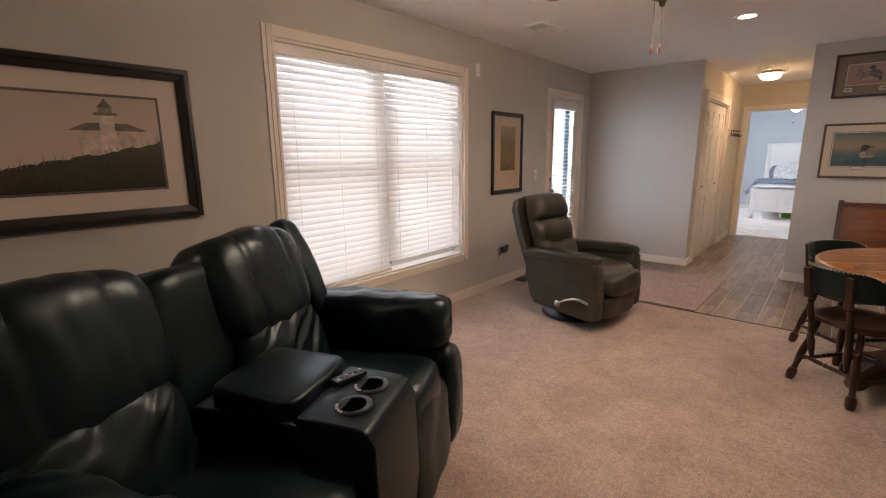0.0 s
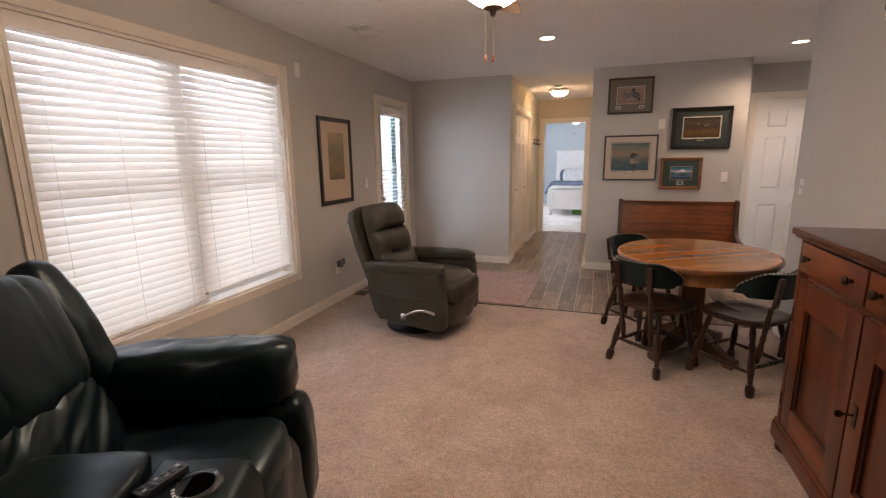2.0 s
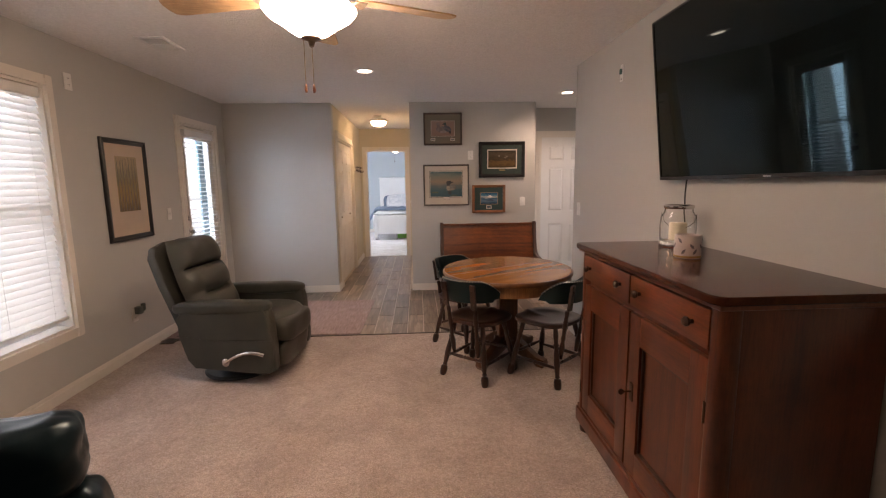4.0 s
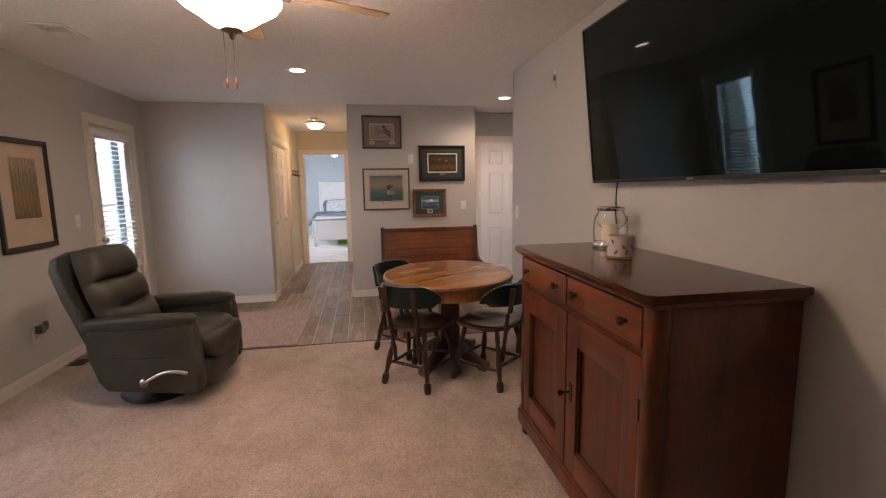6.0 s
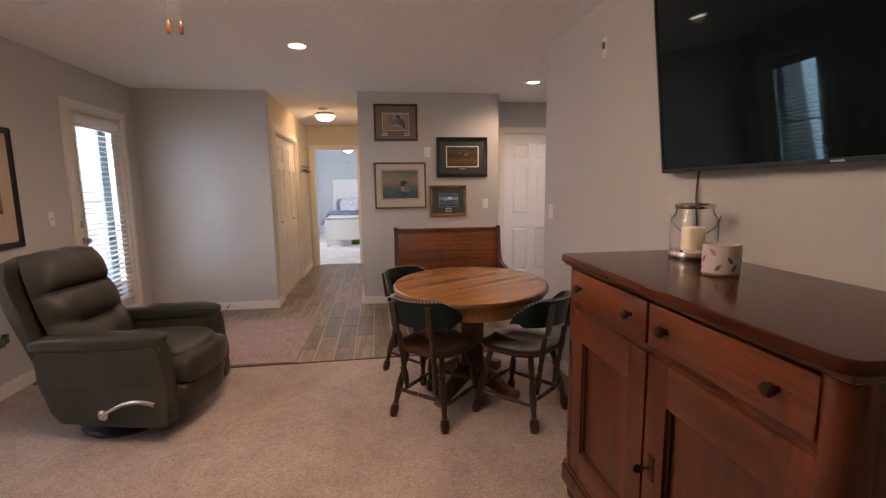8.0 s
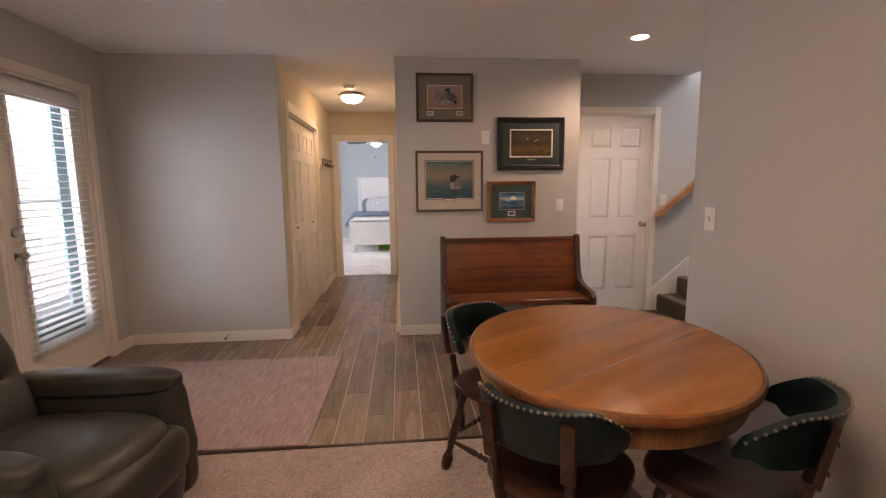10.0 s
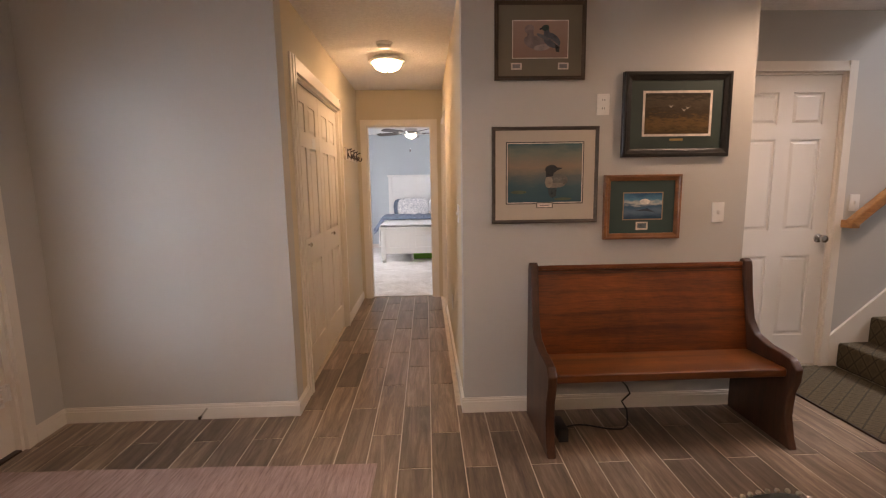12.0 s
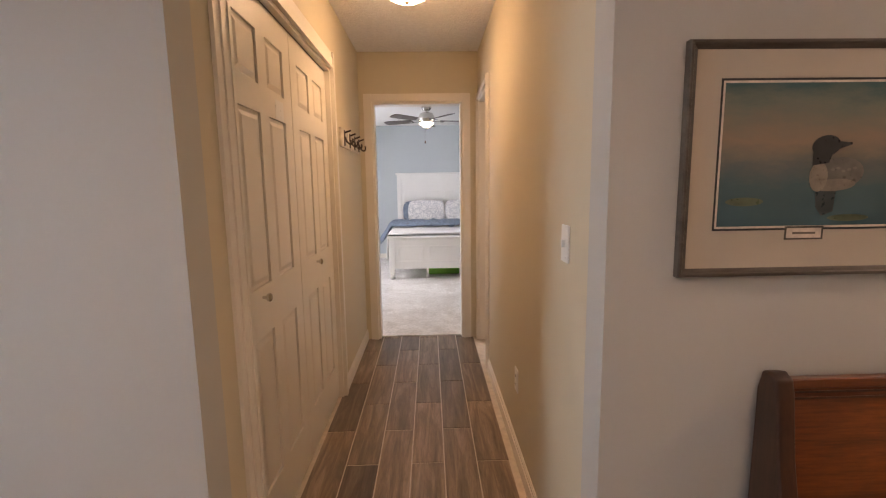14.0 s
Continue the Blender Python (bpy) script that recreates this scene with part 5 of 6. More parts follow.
bmesh.ops.solidify(bm, geom=bm.faces[:], thickness=0.010)
rug = new("area_rug", mesh_of("area_rug", bm, m))
rug.matrix_world = pose(-1.53, 5.05, 0, 0, 0, -1.2)
tagged(rug, "dusty mauve woven rug lying on the tiles", "rug")

# ---- fans ----
ceiling_fan(pose(*FAN, H), "pale wood blade ceiling fan with lit glass bowl", BLADEW, plain("antique_metal", (0.24, 0.18, 0.13), 0.4, 0.7), BOWL, 0.70, 23, 0.205, 0.20)
PULLW = timber("pull_wood", (0.10, 0.03, 0.012), (0.20, 0.06, 0.02), 2)
fan1 = [o for o in scene.objects if o.name.startswith("ceiling_fan")][0]
for dx, z0 in ((-0.038, 1.872), (-0.003, 1.870)):
    bm = bmesh.new()
    tube(bm, (dx, 0.02, z0 - H), (dx, 0.02, -0.22), 0.0014, seg=5)
    ch = part("pull_chain", bm, BRASS, fan1)
    part("chain_pull", lathe([(0.002, 0.0), (0.005, -0.006), (0.007, -0.024), (0.005, -0.035), (0.001, -0.037)], 12, Matrix.Translation((dx, 0.02, z0 - H + 0.004))), PULLW, ch, "small red-brown wooden pull")
NICK = CHROME
fan2, fd = ceiling_fan(pose(-0.58, 11.67, H), "brushed nickel bedroom fan with dark blades and lit bowl", CHAIRW, NICK, BEDBOWL, 0.66, 12, 0.19, 0.105)
bm = bmesh.new()
tube(bm, (-0.02, -0.05, -0.47), (-0.02, -0.05, fd - 0.02), 0.0014, seg=5)
ch = part("pull_chain", bm, CHROME, fan2)
part("chain_pull", lathe([(0.002, 0.0), (0.007, -0.006), (0.010, -0.026), (0.006, -0.042), (0.001, -0.044)], 12, Matrix.Translation((-0.02, -0.05, -0.466))), PULLW, ch, "small dark wooden pull")


# ---- pictures ----
def flat(name, pts, y, material, parent, label=""):
    """A thin printed shape in x and z, lying at depth y before the wall."""
    bm = bmesh.new()
    bm.faces.new([bm.verts.new((x, y, z)) for x, z in pts])
    bm.normal_update()
    for f in bm.faces:
        if f.normal.y > 0:
            f.normal_flip()
    return part(name, bm, material, parent, label, 0)


def rect(x0, z0, x1, z1):
    return [(x0, z0), (x1, z0), (x1, z1), (x0, z1)]


def oval(cx, cz, rx, rz, n=20, a=0):
    c, s = math.cos(radians(a)), math.sin(radians(a))
    return [(cx + rx * math.cos(t) * c - rz * math.sin(t) * s, cz + rx * math.cos(t) * s + rz * math.sin(t) * c) for t in (2 * math.pi * i / n for i in range(n))]


def picture(m, label, w, h, fw, fmat, mats, art, art_mat, glossy=True, deep=0.022):
    """A framed print: moulded frame, mat boards, opening, art sheet. mats: rows of (material, inset); art: (x0, z0, x1, z1)."""
    th = thing("framed_picture", m, label, "picture", "framed pictures")
    prof = [(0.0, 0.0), (0.0, deep * 0.82), (fw * 0.10, deep), (fw * 0.38, deep), (fw * 0.52, deep * 0.80), (fw * 0.82, deep * 0.70), (fw, deep * 0.60), (fw, 0.004)]
    for k in range(4):
        bm = bmesh.new()
        ends = []
        for far in (False, True):
            ring = []
            for u, dep in prof:
                x, z = ((w - u if far else u), u) if k in (0, 1) else (u, (h - u if far else u))
                if k == 1:
                    z = h - u
                if k == 3:
                    x = w - u
                ring.append(bm.verts.new((x, -dep, z)))
            ends.append(ring)
        for q in range(len(prof) - 1):
            bm.faces.new((ends[0][q], ends[0][q + 1], ends[1][q + 1], ends[1][q]))
        bm.faces.new(ends[0])
        bm.faces.new(ends[1][::-1])
        bmesh.ops.recalc_face_normals(bm, faces=bm.faces)
        part("frame_rail", bm, fmat, th, smooth=0)
    y = -0.012
    for i, (mm, ins) in enumerate(mats):
        flat("mat_board", rect(ins, ins, w - ins, h - ins), y - 0.0006 * i, mm, th)
    flat("print", rect(*art), y - 0.0006 * len(mats), art_mat, th, "printed picture")
    return th, y - 0.0006 * (len(mats) + 1)


def art_gradient(name, stops, scale=7.0, amount=0.25, axis=2, lo=0.0, hi=1.0, stretch=(1, 1, 3)):
    """Painted ground: bands of colour up the sheet, broken by brush marks."""
    m, nt, b = nodes_of(name)
    tc = nt.nodes.new("ShaderNodeTexCoord")
    sp = nt.nodes.new("ShaderNodeSeparateXYZ")
    nt.links.new(tc.outputs["Object"], sp.inputs[0])
    mr = nt.nodes.new("ShaderNodeMapRange")
    mr.inputs[1].default_value, mr.inputs[2].default_value = lo, hi
    nt.links.new(sp.outputs[axis], mr.inputs[0])
    ns = noise_tex(nt, coords(nt, stretch), scale, 5, 0.65)
    ma = nt.nodes.new("ShaderNodeMath")
    ma.operation, ma.inputs[1].default_value = "MULTIPLY_ADD", amount
    nt.links.new(ns, ma.inputs[0])
    nt.links.new(mr.outputs[0], ma.inputs[2])
    mb = nt.nodes.new("ShaderNodeMath")
    mb.operation, mb.inputs[1].default_value = "SUBTRACT", amount / 2
    nt.links.new(ma.outputs[0], mb.inputs[0])
    nt.links.new(ramp(nt, mb.outputs[0], stops), b.inputs["Base Color"])
    b.inputs["Roughness"].default_value = 0.25
    return m


def ink(name, c, rough=0.3):
    return plain(name, c, rough, vary=0.25, scale=30)


CREAM = plain("cream_mat", (0.48, 0.42, 0.345), 0.6, vary=0.03)
PINKM = plain("pale_mat", (0.58, 0.50, 0.45), 0.6, vary=0.03)
OLIVE = plain("olive_mat", (0.16, 0.135, 0.095), 0.6, vary=0.05)
GREENM = plain("green_mat", (0.018, 0.035, 0.028), 0.6, vary=0.08)
TEALM = plain("teal_mat", (0.03, 0.06, 0.055), 0.6, vary=0.08)
TANM = plain("tan_mat", (0.34, 0.24, 0.16), 0.6, vary=0.05)
FBLACK = timber("black_frame", (0.006, 0.0055, 0.005), (0.016, 0.013, 0.010), 0, 0.32, 14, 0.1)
FGREY = timber("grey_frame", (0.065, 0.053, 0.043), (0.13, 0.108, 0.088), 0, 0.4, 14, 0.2)
FBROWN = timber("brown_frame", (0.05, 0.03, 0.018), (0.09, 0.055, 0.03), 0, 0.35, 14, 0.3)
FOAK = timber("oak_frame", (0.22, 0.085, 0.03), (0.38, 0.16, 0.06), 0, 0.35, 10, 0.3)
FSLATE = timber("slate_frame", (0.005, 0.006, 0.007), (0.022, 0.022, 0.022), 0, 0.35, 14, 0.1)
WOODM = plain("pale_tan_mat", (0.50, 0.39, 0.29), 0.6, vary=0.05)
PALE, INK = ink("pale_ink", (0.66, 0.58, 0.50)), ink("dark_ink", (0.02, 0.022, 0.025))

YP = YN - 0.001
# two pale and dark water birds as plain shapes on buff
th, y = picture(pose(0.04, YP, 1.905), "brown framed print of two plain bird shapes on an olive mat", 0.494, 0.406, 0.022, FBROWN, [(OLIVE, 0.02), (OLIVE, 0.021)], (0.10, 0.115, 0.395, 0.305), art_gradient("buff_art", [(0.0, (0.30, 0.20, 0.16)), (1.0, (0.40, 0.28, 0.23))], 10, 0.5, 2, 0.1, 0.3))
for r in ((0.095, 0.112, 0.40, 0.116), (0.095, 0.302, 0.40, 0.308), (0.095, 0.116, 0.10, 0.302), (0.395, 0.116, 0.40, 0.302)):
    flat("print_border", rect(*r), y, PALE, th)
MAUVE, SLATEI = ink("mauve_ink", (0.20, 0.155, 0.15)), ink("slate_ink", (0.075, 0.085, 0.105))
flat("painted_shape", oval(0.215, 0.195, 0.058, 0.034, a=-14), y, MAUVE, th)
flat("painted_shape", oval(0.188, 0.262, 0.027, 0.023, a=20), y - 0.0002, ink("mauve_ink2", (0.23, 0.18, 0.17)), th)
flat("painted_shape", [(0.175, 0.212), (0.215, 0.212), (0.208, 0.255), (0.178, 0.255)], y - 0.0003, MAUVE, th)
flat("painted_shape", oval(0.255, 0.168, 0.045, 0.016, a=6), y - 0.0003, ink("pale_belly", (0.32, 0.26, 0.235)), th)
flat("painted_shape", oval(0.308, 0.205, 0.052, 0.034, a=-32), y - 0.0004, SLATEI, th)
flat("painted_shape", oval(0.262, 0.222, 0.038, 0.010, a=-24), y - 0.0005, ink("slate_ink2", (0.12, 0.12, 0.135)), th)
flat("painted_shape", [(0.268, 0.225), (0.302, 0.225), (0.292, 0.262), (0.264, 0.262)], y - 0.0005, SLATEI, th)
flat("painted_shape", oval(0.274, 0.268, 0.021, 0.015, a=12), y - 0.0006, ink("bottle_green_ink", (0.02, 0.045, 0.038)), th)
flat("painted_shape", [(0.258, 0.271), (0.240, 0.263), (0.242, 0.258), (0.260, 0.260)], y - 0.0007, INK, th)
flat("painted_shape", [(0.325, 0.19), (0.352, 0.172), (0.350, 0.143), (0.332, 0.147)], y - 0.0007, INK, th)
for k in range(4):
    flat("painted_stroke", [(0.290 + k * 0.013, 0.214 - k * 0.010), (0.318 + k * 0.011, 0.203 - k * 0.010), (0.319 + k * 0.011, 0.206 - k * 0.010), (0.291 + k * 0.013, 0.217 - k * 0.010)], y - 0.0008, MAUVE, th)
for x in (0.09, 0.345):
    flat("stamp", rect(x, 0.055, x + 0.058, 0.09), y, PALE, th)
    flat("stamp_print", rect(x + 0.008, 0.062, x + 0.05, 0.083), y - 0.0004, ink("stamp_grey", (0.22, 0.22, 0.22)), th)
# loon print as plain shapes
th, y = picture(pose(0.026, YP, 1.128), "grey framed print of a plain bird shape on misty water", 0.597, 0.532, 0.020, FGREY, [(CREAM, 0.018), (CREAM, 0.019)], (0.088, 0.118, 0.505, 0.440), art_gradient("misty_lake", [(0.0, (0.045, 0.10, 0.125)), (0.28, (0.07, 0.125, 0.14)), (0.42, (0.13, 0.15, 0.145)), (0.62, (0.28, 0.215, 0.155)), (0.85, (0.17, 0.19, 0.16)), (1.0, (0.06, 0.125, 0.13))], 6, 0.34, 2, 0.118, 0.44))
for r in ((0.078, 0.108, 0.515, 0.113), (0.078, 0.445, 0.515, 0.450), (0.078, 0.113, 0.083, 0.445), (0.510, 0.113, 0.515, 0.445)):
    flat("mat_line", rect(*r), y, INK, th)
for r in ((0.083, 0.113, 0.51, 0.118), (0.083, 0.44, 0.51, 0.445), (0.083, 0.118, 0.088, 0.44), (0.505, 0.118, 0.51, 0.44)):
    flat("mat_bevel", rect(*r), y, PALE, th)
flat("painted_shape", oval(0.372, 0.238, 0.055, 0.036, a=4), y, ink("loon_grey", (0.125, 0.118, 0.105)), th)
flat("painted_shape", oval(0.358, 0.211, 0.052, 0.014, a=3), y - 0.0002, ink("loon_flank", (0.20, 0.175, 0.145)), th)
flat("painted_shape", oval(0.320, 0.230, 0.022, 0.034), y - 0.0003, ink("loon_pale", (0.26, 0.225, 0.18)), th)
for k in range(5):
    flat("painted_stroke", oval(0.352 + k * 0.013, 0.246 + 0.004 * math.sin(k * 2.1), 0.005, 0.003), y - 0.0004, ink("loon_speckle", (0.17, 0.158, 0.138)), th)
flat("painted_shape", [(0.303, 0.256), (0.342, 0.262), (0.350, 0.288), (0.302, 0.288)], y - 0.0005, INK, th)
flat("painted_shape", oval(0.332, 0.300, 0.034, 0.024, a=8), y - 0.0006, INK, th)
flat("painted_shape", [(0.355, 0.311), (0.392, 0.307), (0.393, 0.303), (0.358, 0.291)], y - 0.0007, INK, th)
flat("painted_shape", [(0.315, 0.198), (0.365, 0.198), (0.362, 0.15), (0.335, 0.14), (0.32, 0.16)], y, ink("loon_reflection", (0.028, 0.04, 0.045)), th)
flat("painted_shape", oval(0.15, 0.175, 0.045, 0.010), y, ink("lily_pad", (0.07, 0.095, 0.055)), th)
flat("painted_shape", oval(0.40, 0.135, 0.05, 0.008), y, ink("lily_pad2", (0.07, 0.095, 0.055)), th)
flat("mat_line", rect(0.251, 0.085, 0.344, 0.117), y - 0.0004, ink("soft_line", (0.07, 0.062, 0.052)), th)
flat("title_plate", rect(0.256, 0.089, 0.339, 0.112), y - 0.0007, PALE, th)
flat("title_bar", rect(0.27, 0.098, 0.325, 0.103), y - 0.001, ink("title_ink", (0.12, 0.1, 0.08)), th)
# autumn field print
th, y = picture(pose(0.75, YP, 1.487), "black framed print of a brown field on green mat", 0.606, 0.458, 0.045, FBLACK, [(GREENM, 0.04), (GREENM, 0.041)], (0.125, 0.125, 0.49, 0.345), art_gradient("brown_field", [(0.0, (0.06, 0.04, 0.018)), (0.3, (0.14, 0.08, 0.03)), (0.5, (0.05, 0.036, 0.022)), (0.8, (0.085, 0.062, 0.038)), (1.0, (0.035, 0.030, 0.020))], 26, 0.9, 2, 0.125, 0.345, (1, 1, 4)), deep=0.03)
for r in ((0.112, 0.112, 0.503, 0.125), (0.112, 0.345, 0.503, 0.358), (0.112, 0.125, 0.125, 0.345), (0.49, 0.125, 0.503, 0.345)):
    flat("print_border", rect(*r), y, PALE, th)
for cx, cz in ((0.27, 0.27), (0.345, 0.25), (0.365, 0.262)):
    flat("painted_shape", [(cx - 0.014, cz + 0.012), (cx, cz - 0.004), (cx + 0.016, cz + 0.014), (cx + 0.002, cz + 0.004)], y, ink("wing_white", (0.34, 0.29, 0.23)), th)
part("brass_plate", boxed(0.27, y - 0.002, 0.088, 0.345, y, 0.100, 0.0008), BRASS, th, "small brass title plate", 0)
# small ocean print
th, y = picture(pose(0.662, YP, 1.027), "oak framed small print of a blue sea at dawn", 0.44, 0.364, 0.034, FOAK, [(TEALM, 0.03), (TEALM, 0.031)], (0.115, 0.115, 0.335, 0.26), art_gradient("dawn_sea", [(0.0, (0.03, 0.07, 0.12)), (0.3, (0.12, 0.19, 0.27)), (0.5, (0.05, 0.12, 0.20)), (0.62, (0.50, 0.52, 0.50)), (0.75, (0.09, 0.24, 0.36)), (1.0, (0.03, 0.10, 0.19))], 12, 0.5, 2, 0.115, 0.26), deep=0.03)
for r in ((0.109, 0.109, 0.341, 0.115), (0.109, 0.26, 0.341, 0.266), (0.109, 0.115, 0.115, 0.26), (0.335, 0.115, 0.341, 0.26)):
    flat("print_border", rect(*r), y, TANM, th)
flat("painted_shape", oval(0.235, 0.212, 0.03, 0.016), y, ink("dawn_glow", (0.75, 0.74, 0.68)), th)
flat("painted_shape", [(0.18, 0.16), (0.25, 0.175), (0.30, 0.15), (0.25, 0.158)], y, ink("deep_sea", (0.02, 0.04, 0.07)), th)
flat("stamp", rect(0.188, 0.052, 0.258, 0.098), y, PALE, th)
flat("stamp_print", rect(0.198, 0.062, 0.248, 0.09), y - 0.0004, ink("stamp_blue", (0.10, 0.13, 0.15)), th)
# lighthouse photograph on the window wall
LHM = pose(XL + 0.001, -0.05, 1.085, 0, 0, 90)
th, y = picture(LHM, "wide slate framed photograph of a pale lighthouse on a grassy ridge", 1.10, 0.755, 0.062, FSLATE, [(PINKM, 0.05), (PINKM, 0.051)], (0.175, 0.165, 0.935, 0.595), art_gradient("pale_sky_photo", [(0.0, (0.46, 0.38, 0.335)), (0.5, (0.54, 0.44, 0.385)), (1.0, (0.48, 0.40, 0.35))], 4, 0.3, 2, 0.15, 0.6), deep=0.04)
for r in ((0.163, 0.153, 0.947, 0.165), (0.163, 0.595, 0.947, 0.607), (0.163, 0.165, 0.175, 0.595), (0.935, 0.165, 0.947, 0.595)):
    flat("mat_line", rect(*r), y, ink("mat_line_grey", (0.10, 0.09, 0.085)), th)
rnd = random.Random(4)
ridge = [(0.175, 0.165)] + [(0.935, 0.165), (0.935, 0.40)] + [(0.935 - 0.76 * i / 40, 0.395 - 0.145 * (i / 40) ** 0.8 + rnd.uniform(-0.006, 0.008)) for i in range(1, 41)]
flat("painted_shape", ridge, y - 0.0010, art_gradient("dark_grass_photo", [(0.0, (0.035, 0.032, 0.026)), (0.7, (0.065, 0.065, 0.045)), (1.0, (0.12, 0.11, 0.08))], 22, 0.6, 2, 0.165, 0.40, (3, 1, 1)), th)
blade = ink("grass_blade", (0.15, 0.135, 0.10))
for i in range(34):
    gx = 0.19 + 0.735 * i / 33 + rnd.uniform(-0.008, 0.008)
    gz = 0.235 + 0.155 * ((gx - 0.175) / 0.76) ** 1.1
    gh, lean = rnd.uniform(0.02, 0.06), rnd.uniform(-0.022, 0.012)
    flat("painted_blade", [(gx - 0.0022, gz), (gx + 0.0022, gz), (gx + lean, gz + gh)], y - 0.0012, blade, th)
lhw, lhr = ink("lighthouse_white", (0.58, 0.48, 0.425)), ink("lighthouse_roof", (0.15, 0.125, 0.115))
flat("painted_shape", rect(0.60, 0.29, 0.845, 0.44), y - 0.0004, ink("house_wall", (0.49, 0.40, 0.35)), th)
flat("painted_shape", [(0.565, 0.44), (0.885, 0.44), (0.80, 0.475), (0.64, 0.475)], y - 0.0006, lhr, th)
flat("painted_shape", [(0.685, 0.29), (0.755, 0.29), (0.745, 0.51), (0.69, 0.51)], y - 0.0008, lhw, th)
flat("painted_shape", rect(0.672, 0.51, 0.765, 0.522), y - 0.0009, lhr, th)
flat("painted_shape", rect(0.69, 0.522, 0.745, 0.545), y - 0.0009, ink("lantern_room", (0.22, 0.19, 0.175)), th)
flat("painted_shape", [(0.685, 0.545), (0.75, 0.545), (0.728, 0.572), (0.718, 0.59), (0.708, 0.572)], y - 0.0009, lhr, th)
# woodland print on the window wall
th, y = picture(pose(XL + 0.001, 3.866, 0.99, 0, 0, 90), "black framed print of golden woodland on a tan mat", 0.575, 0.828, 0.042, FBLACK, [(WOODM, 0.04), (WOODM, 0.041)], (0.15, 0.24, 0.43, 0.69), art_gradient("woodland", [(0.0, (0.12, 0.085, 0.04)), (0.3, (0.30, 0.20, 0.08)), (0.6, (0.20, 0.17, 0.10)), (1.0, (0.42, 0.34, 0.22))], 22, 1.3, 2, 0.24, 0.69, (3, 3, 0.5)), deep=0.025)
for i in range(7):
    x = 0.165 + i * 0.038
    flat("painted_shape", [(x, 0.25), (x + 0.009, 0.25), (x + 0.007, 0.68), (x + 0.002, 0.68)], y, ink("trunk_ink", (0.05 + 0.03 * (i % 2), 0.04, 0.03)), th)


# ---- switches and wall plates ----
def plate(m, label, kind):
    th = thing("wall_plate", m, label, kind)
    part("cover", boxed(-0.035, -0.006, -0.057, 0.035, 0, 0.057, 0.003), PLASTIC, th)
    if kind == "switch":
        part("toggle", boxed(-0.005, -0.016, -0.010, 0.005, -0.005, 0.012, 0.002), PLASTIC, th)
    else:
        for z in (-0.022, 0.022):
            s = part("socket", lathe([(0.0165, 0), (0.0165, 0.008), (0.001, 0.0085)], 18, R(0, 0, z, 90, 0, 0)), PLASTIC, th)
            for x in (-0.006, 0.006):
                part("slot", boxed(x - 0.001, -0.0092, z - 0.004, x + 0.001, -0.0082, z + 0.005, 0), BLACKP, s, smooth=0)
    return th


plate(pose(0.644, YP, 1.776), "white outlet plate high between the pictures", "outlet")
plate(pose(1.333, YP, 1.17), "white light switch plate above the pew", "switch")
plate(pose(XL + 0.001, 4.76, 1.165, 0, 0, 90), "white light switch plate beside the patio door", "switch")
plate(pose(XR - 0.001, 4.205, 1.18, 0, 0, -90), "white light switch plate near the wall end", "switch")
plate(pose(HR - 0.001, 6.47, 1.17, 0, 0, -90), "white light switch plate in the hall", "switch")
plate(pose(HR - 0.001, 7.22, 0.40, 0, 0, -90), "white outlet plate low on the hall wall", "outlet")
plate(pose(2.63, YD - 0.001, 1.185), "white light switch plate beside the stairs", "switch")
plate(pose(XL + 0.001, 3.63, 2.168, 0, 0, 90), "white blank plate high beside the window", "outlet")
plate(pose(XL + 0.001, 4.065, 0.35, 0, 0, 90), "white outlet plate low on the window wall", "outlet")
ad = thing("plug_adapter", pose(XL + 0.008, 4.075, 0.385, 0, 0, 90), "grey plug adapter in the wall outlet", "adapter")
part("case", boxed(-0.022, -0.05, -0.028, 0.03, -0.002, 0.035, 0.006), plain("adapter_grey", (0.10, 0.115, 0.105), 0.5), ad)
part("cord", boxed(0.02, -0.055, -0.01, 0.055, -0.03, 0.055, 0.008), plain("adapter_cord", (0.06, 0.07, 0.065), 0.5), ad)
br = thing("wall_bracket", pose(XR - 0.001, 3.424, 2.178, 0, 0, -90), "small white wall plate with a dark teal clip", "bracket")
part("plate", boxed(-0.020, -0.005, -0.062, 0.020, 0, 0.052, 0.002), PLASTIC, br)
clip = boxed(-0.009, -0.018, -0.014, 0.009, -0.005, 0.022, 0.005, 3)
part("clip", clip, plain("teal_clip", (0.03, 0.10, 0.09), 0.4), br, "dark teal plastic clip")
part("screw", lathe([(0.005, 0), (0.005, 0.002), (0.001, 0.003)], 12, R(0, -0.005, -0.046, 90, 0, 0)), BRONZE, br)
fv = thing("floor_register", pose(XL + 0.10, 4.46, 0.0), "dark brown floor register beside the wall", "vent")
part("frame", boxed(-0.06, -0.16, -0.002, 0.06, 0.16, 0.006, 0.002), BRONZE, fv)
for i in range(10):
    part("louvre", boxed(-0.045, -0.14 + i * 0.029, 0.005, 0.045, -0.125 + i * 0.029, 0.009, 0), BLACKP, fv, smooth=0)
ds = thing("door_stop", pose(-1.66, YN + 0.016, 0.065), "small springy door stop on the baseboard", "door stop")
bm = bmesh.new()
tube(bm, (0, 0, 0), (0.0, -0.075, -0.012), 0.006, seg=8)
part("spring", bm, CHROME, ds)
part("tip", lathe([(0.009, 0), (0.009, 0.016), (0.001, 0.017)], 12, R(0, -0.075, -0.012, 90, 0, 0)), BRONZE, ds)

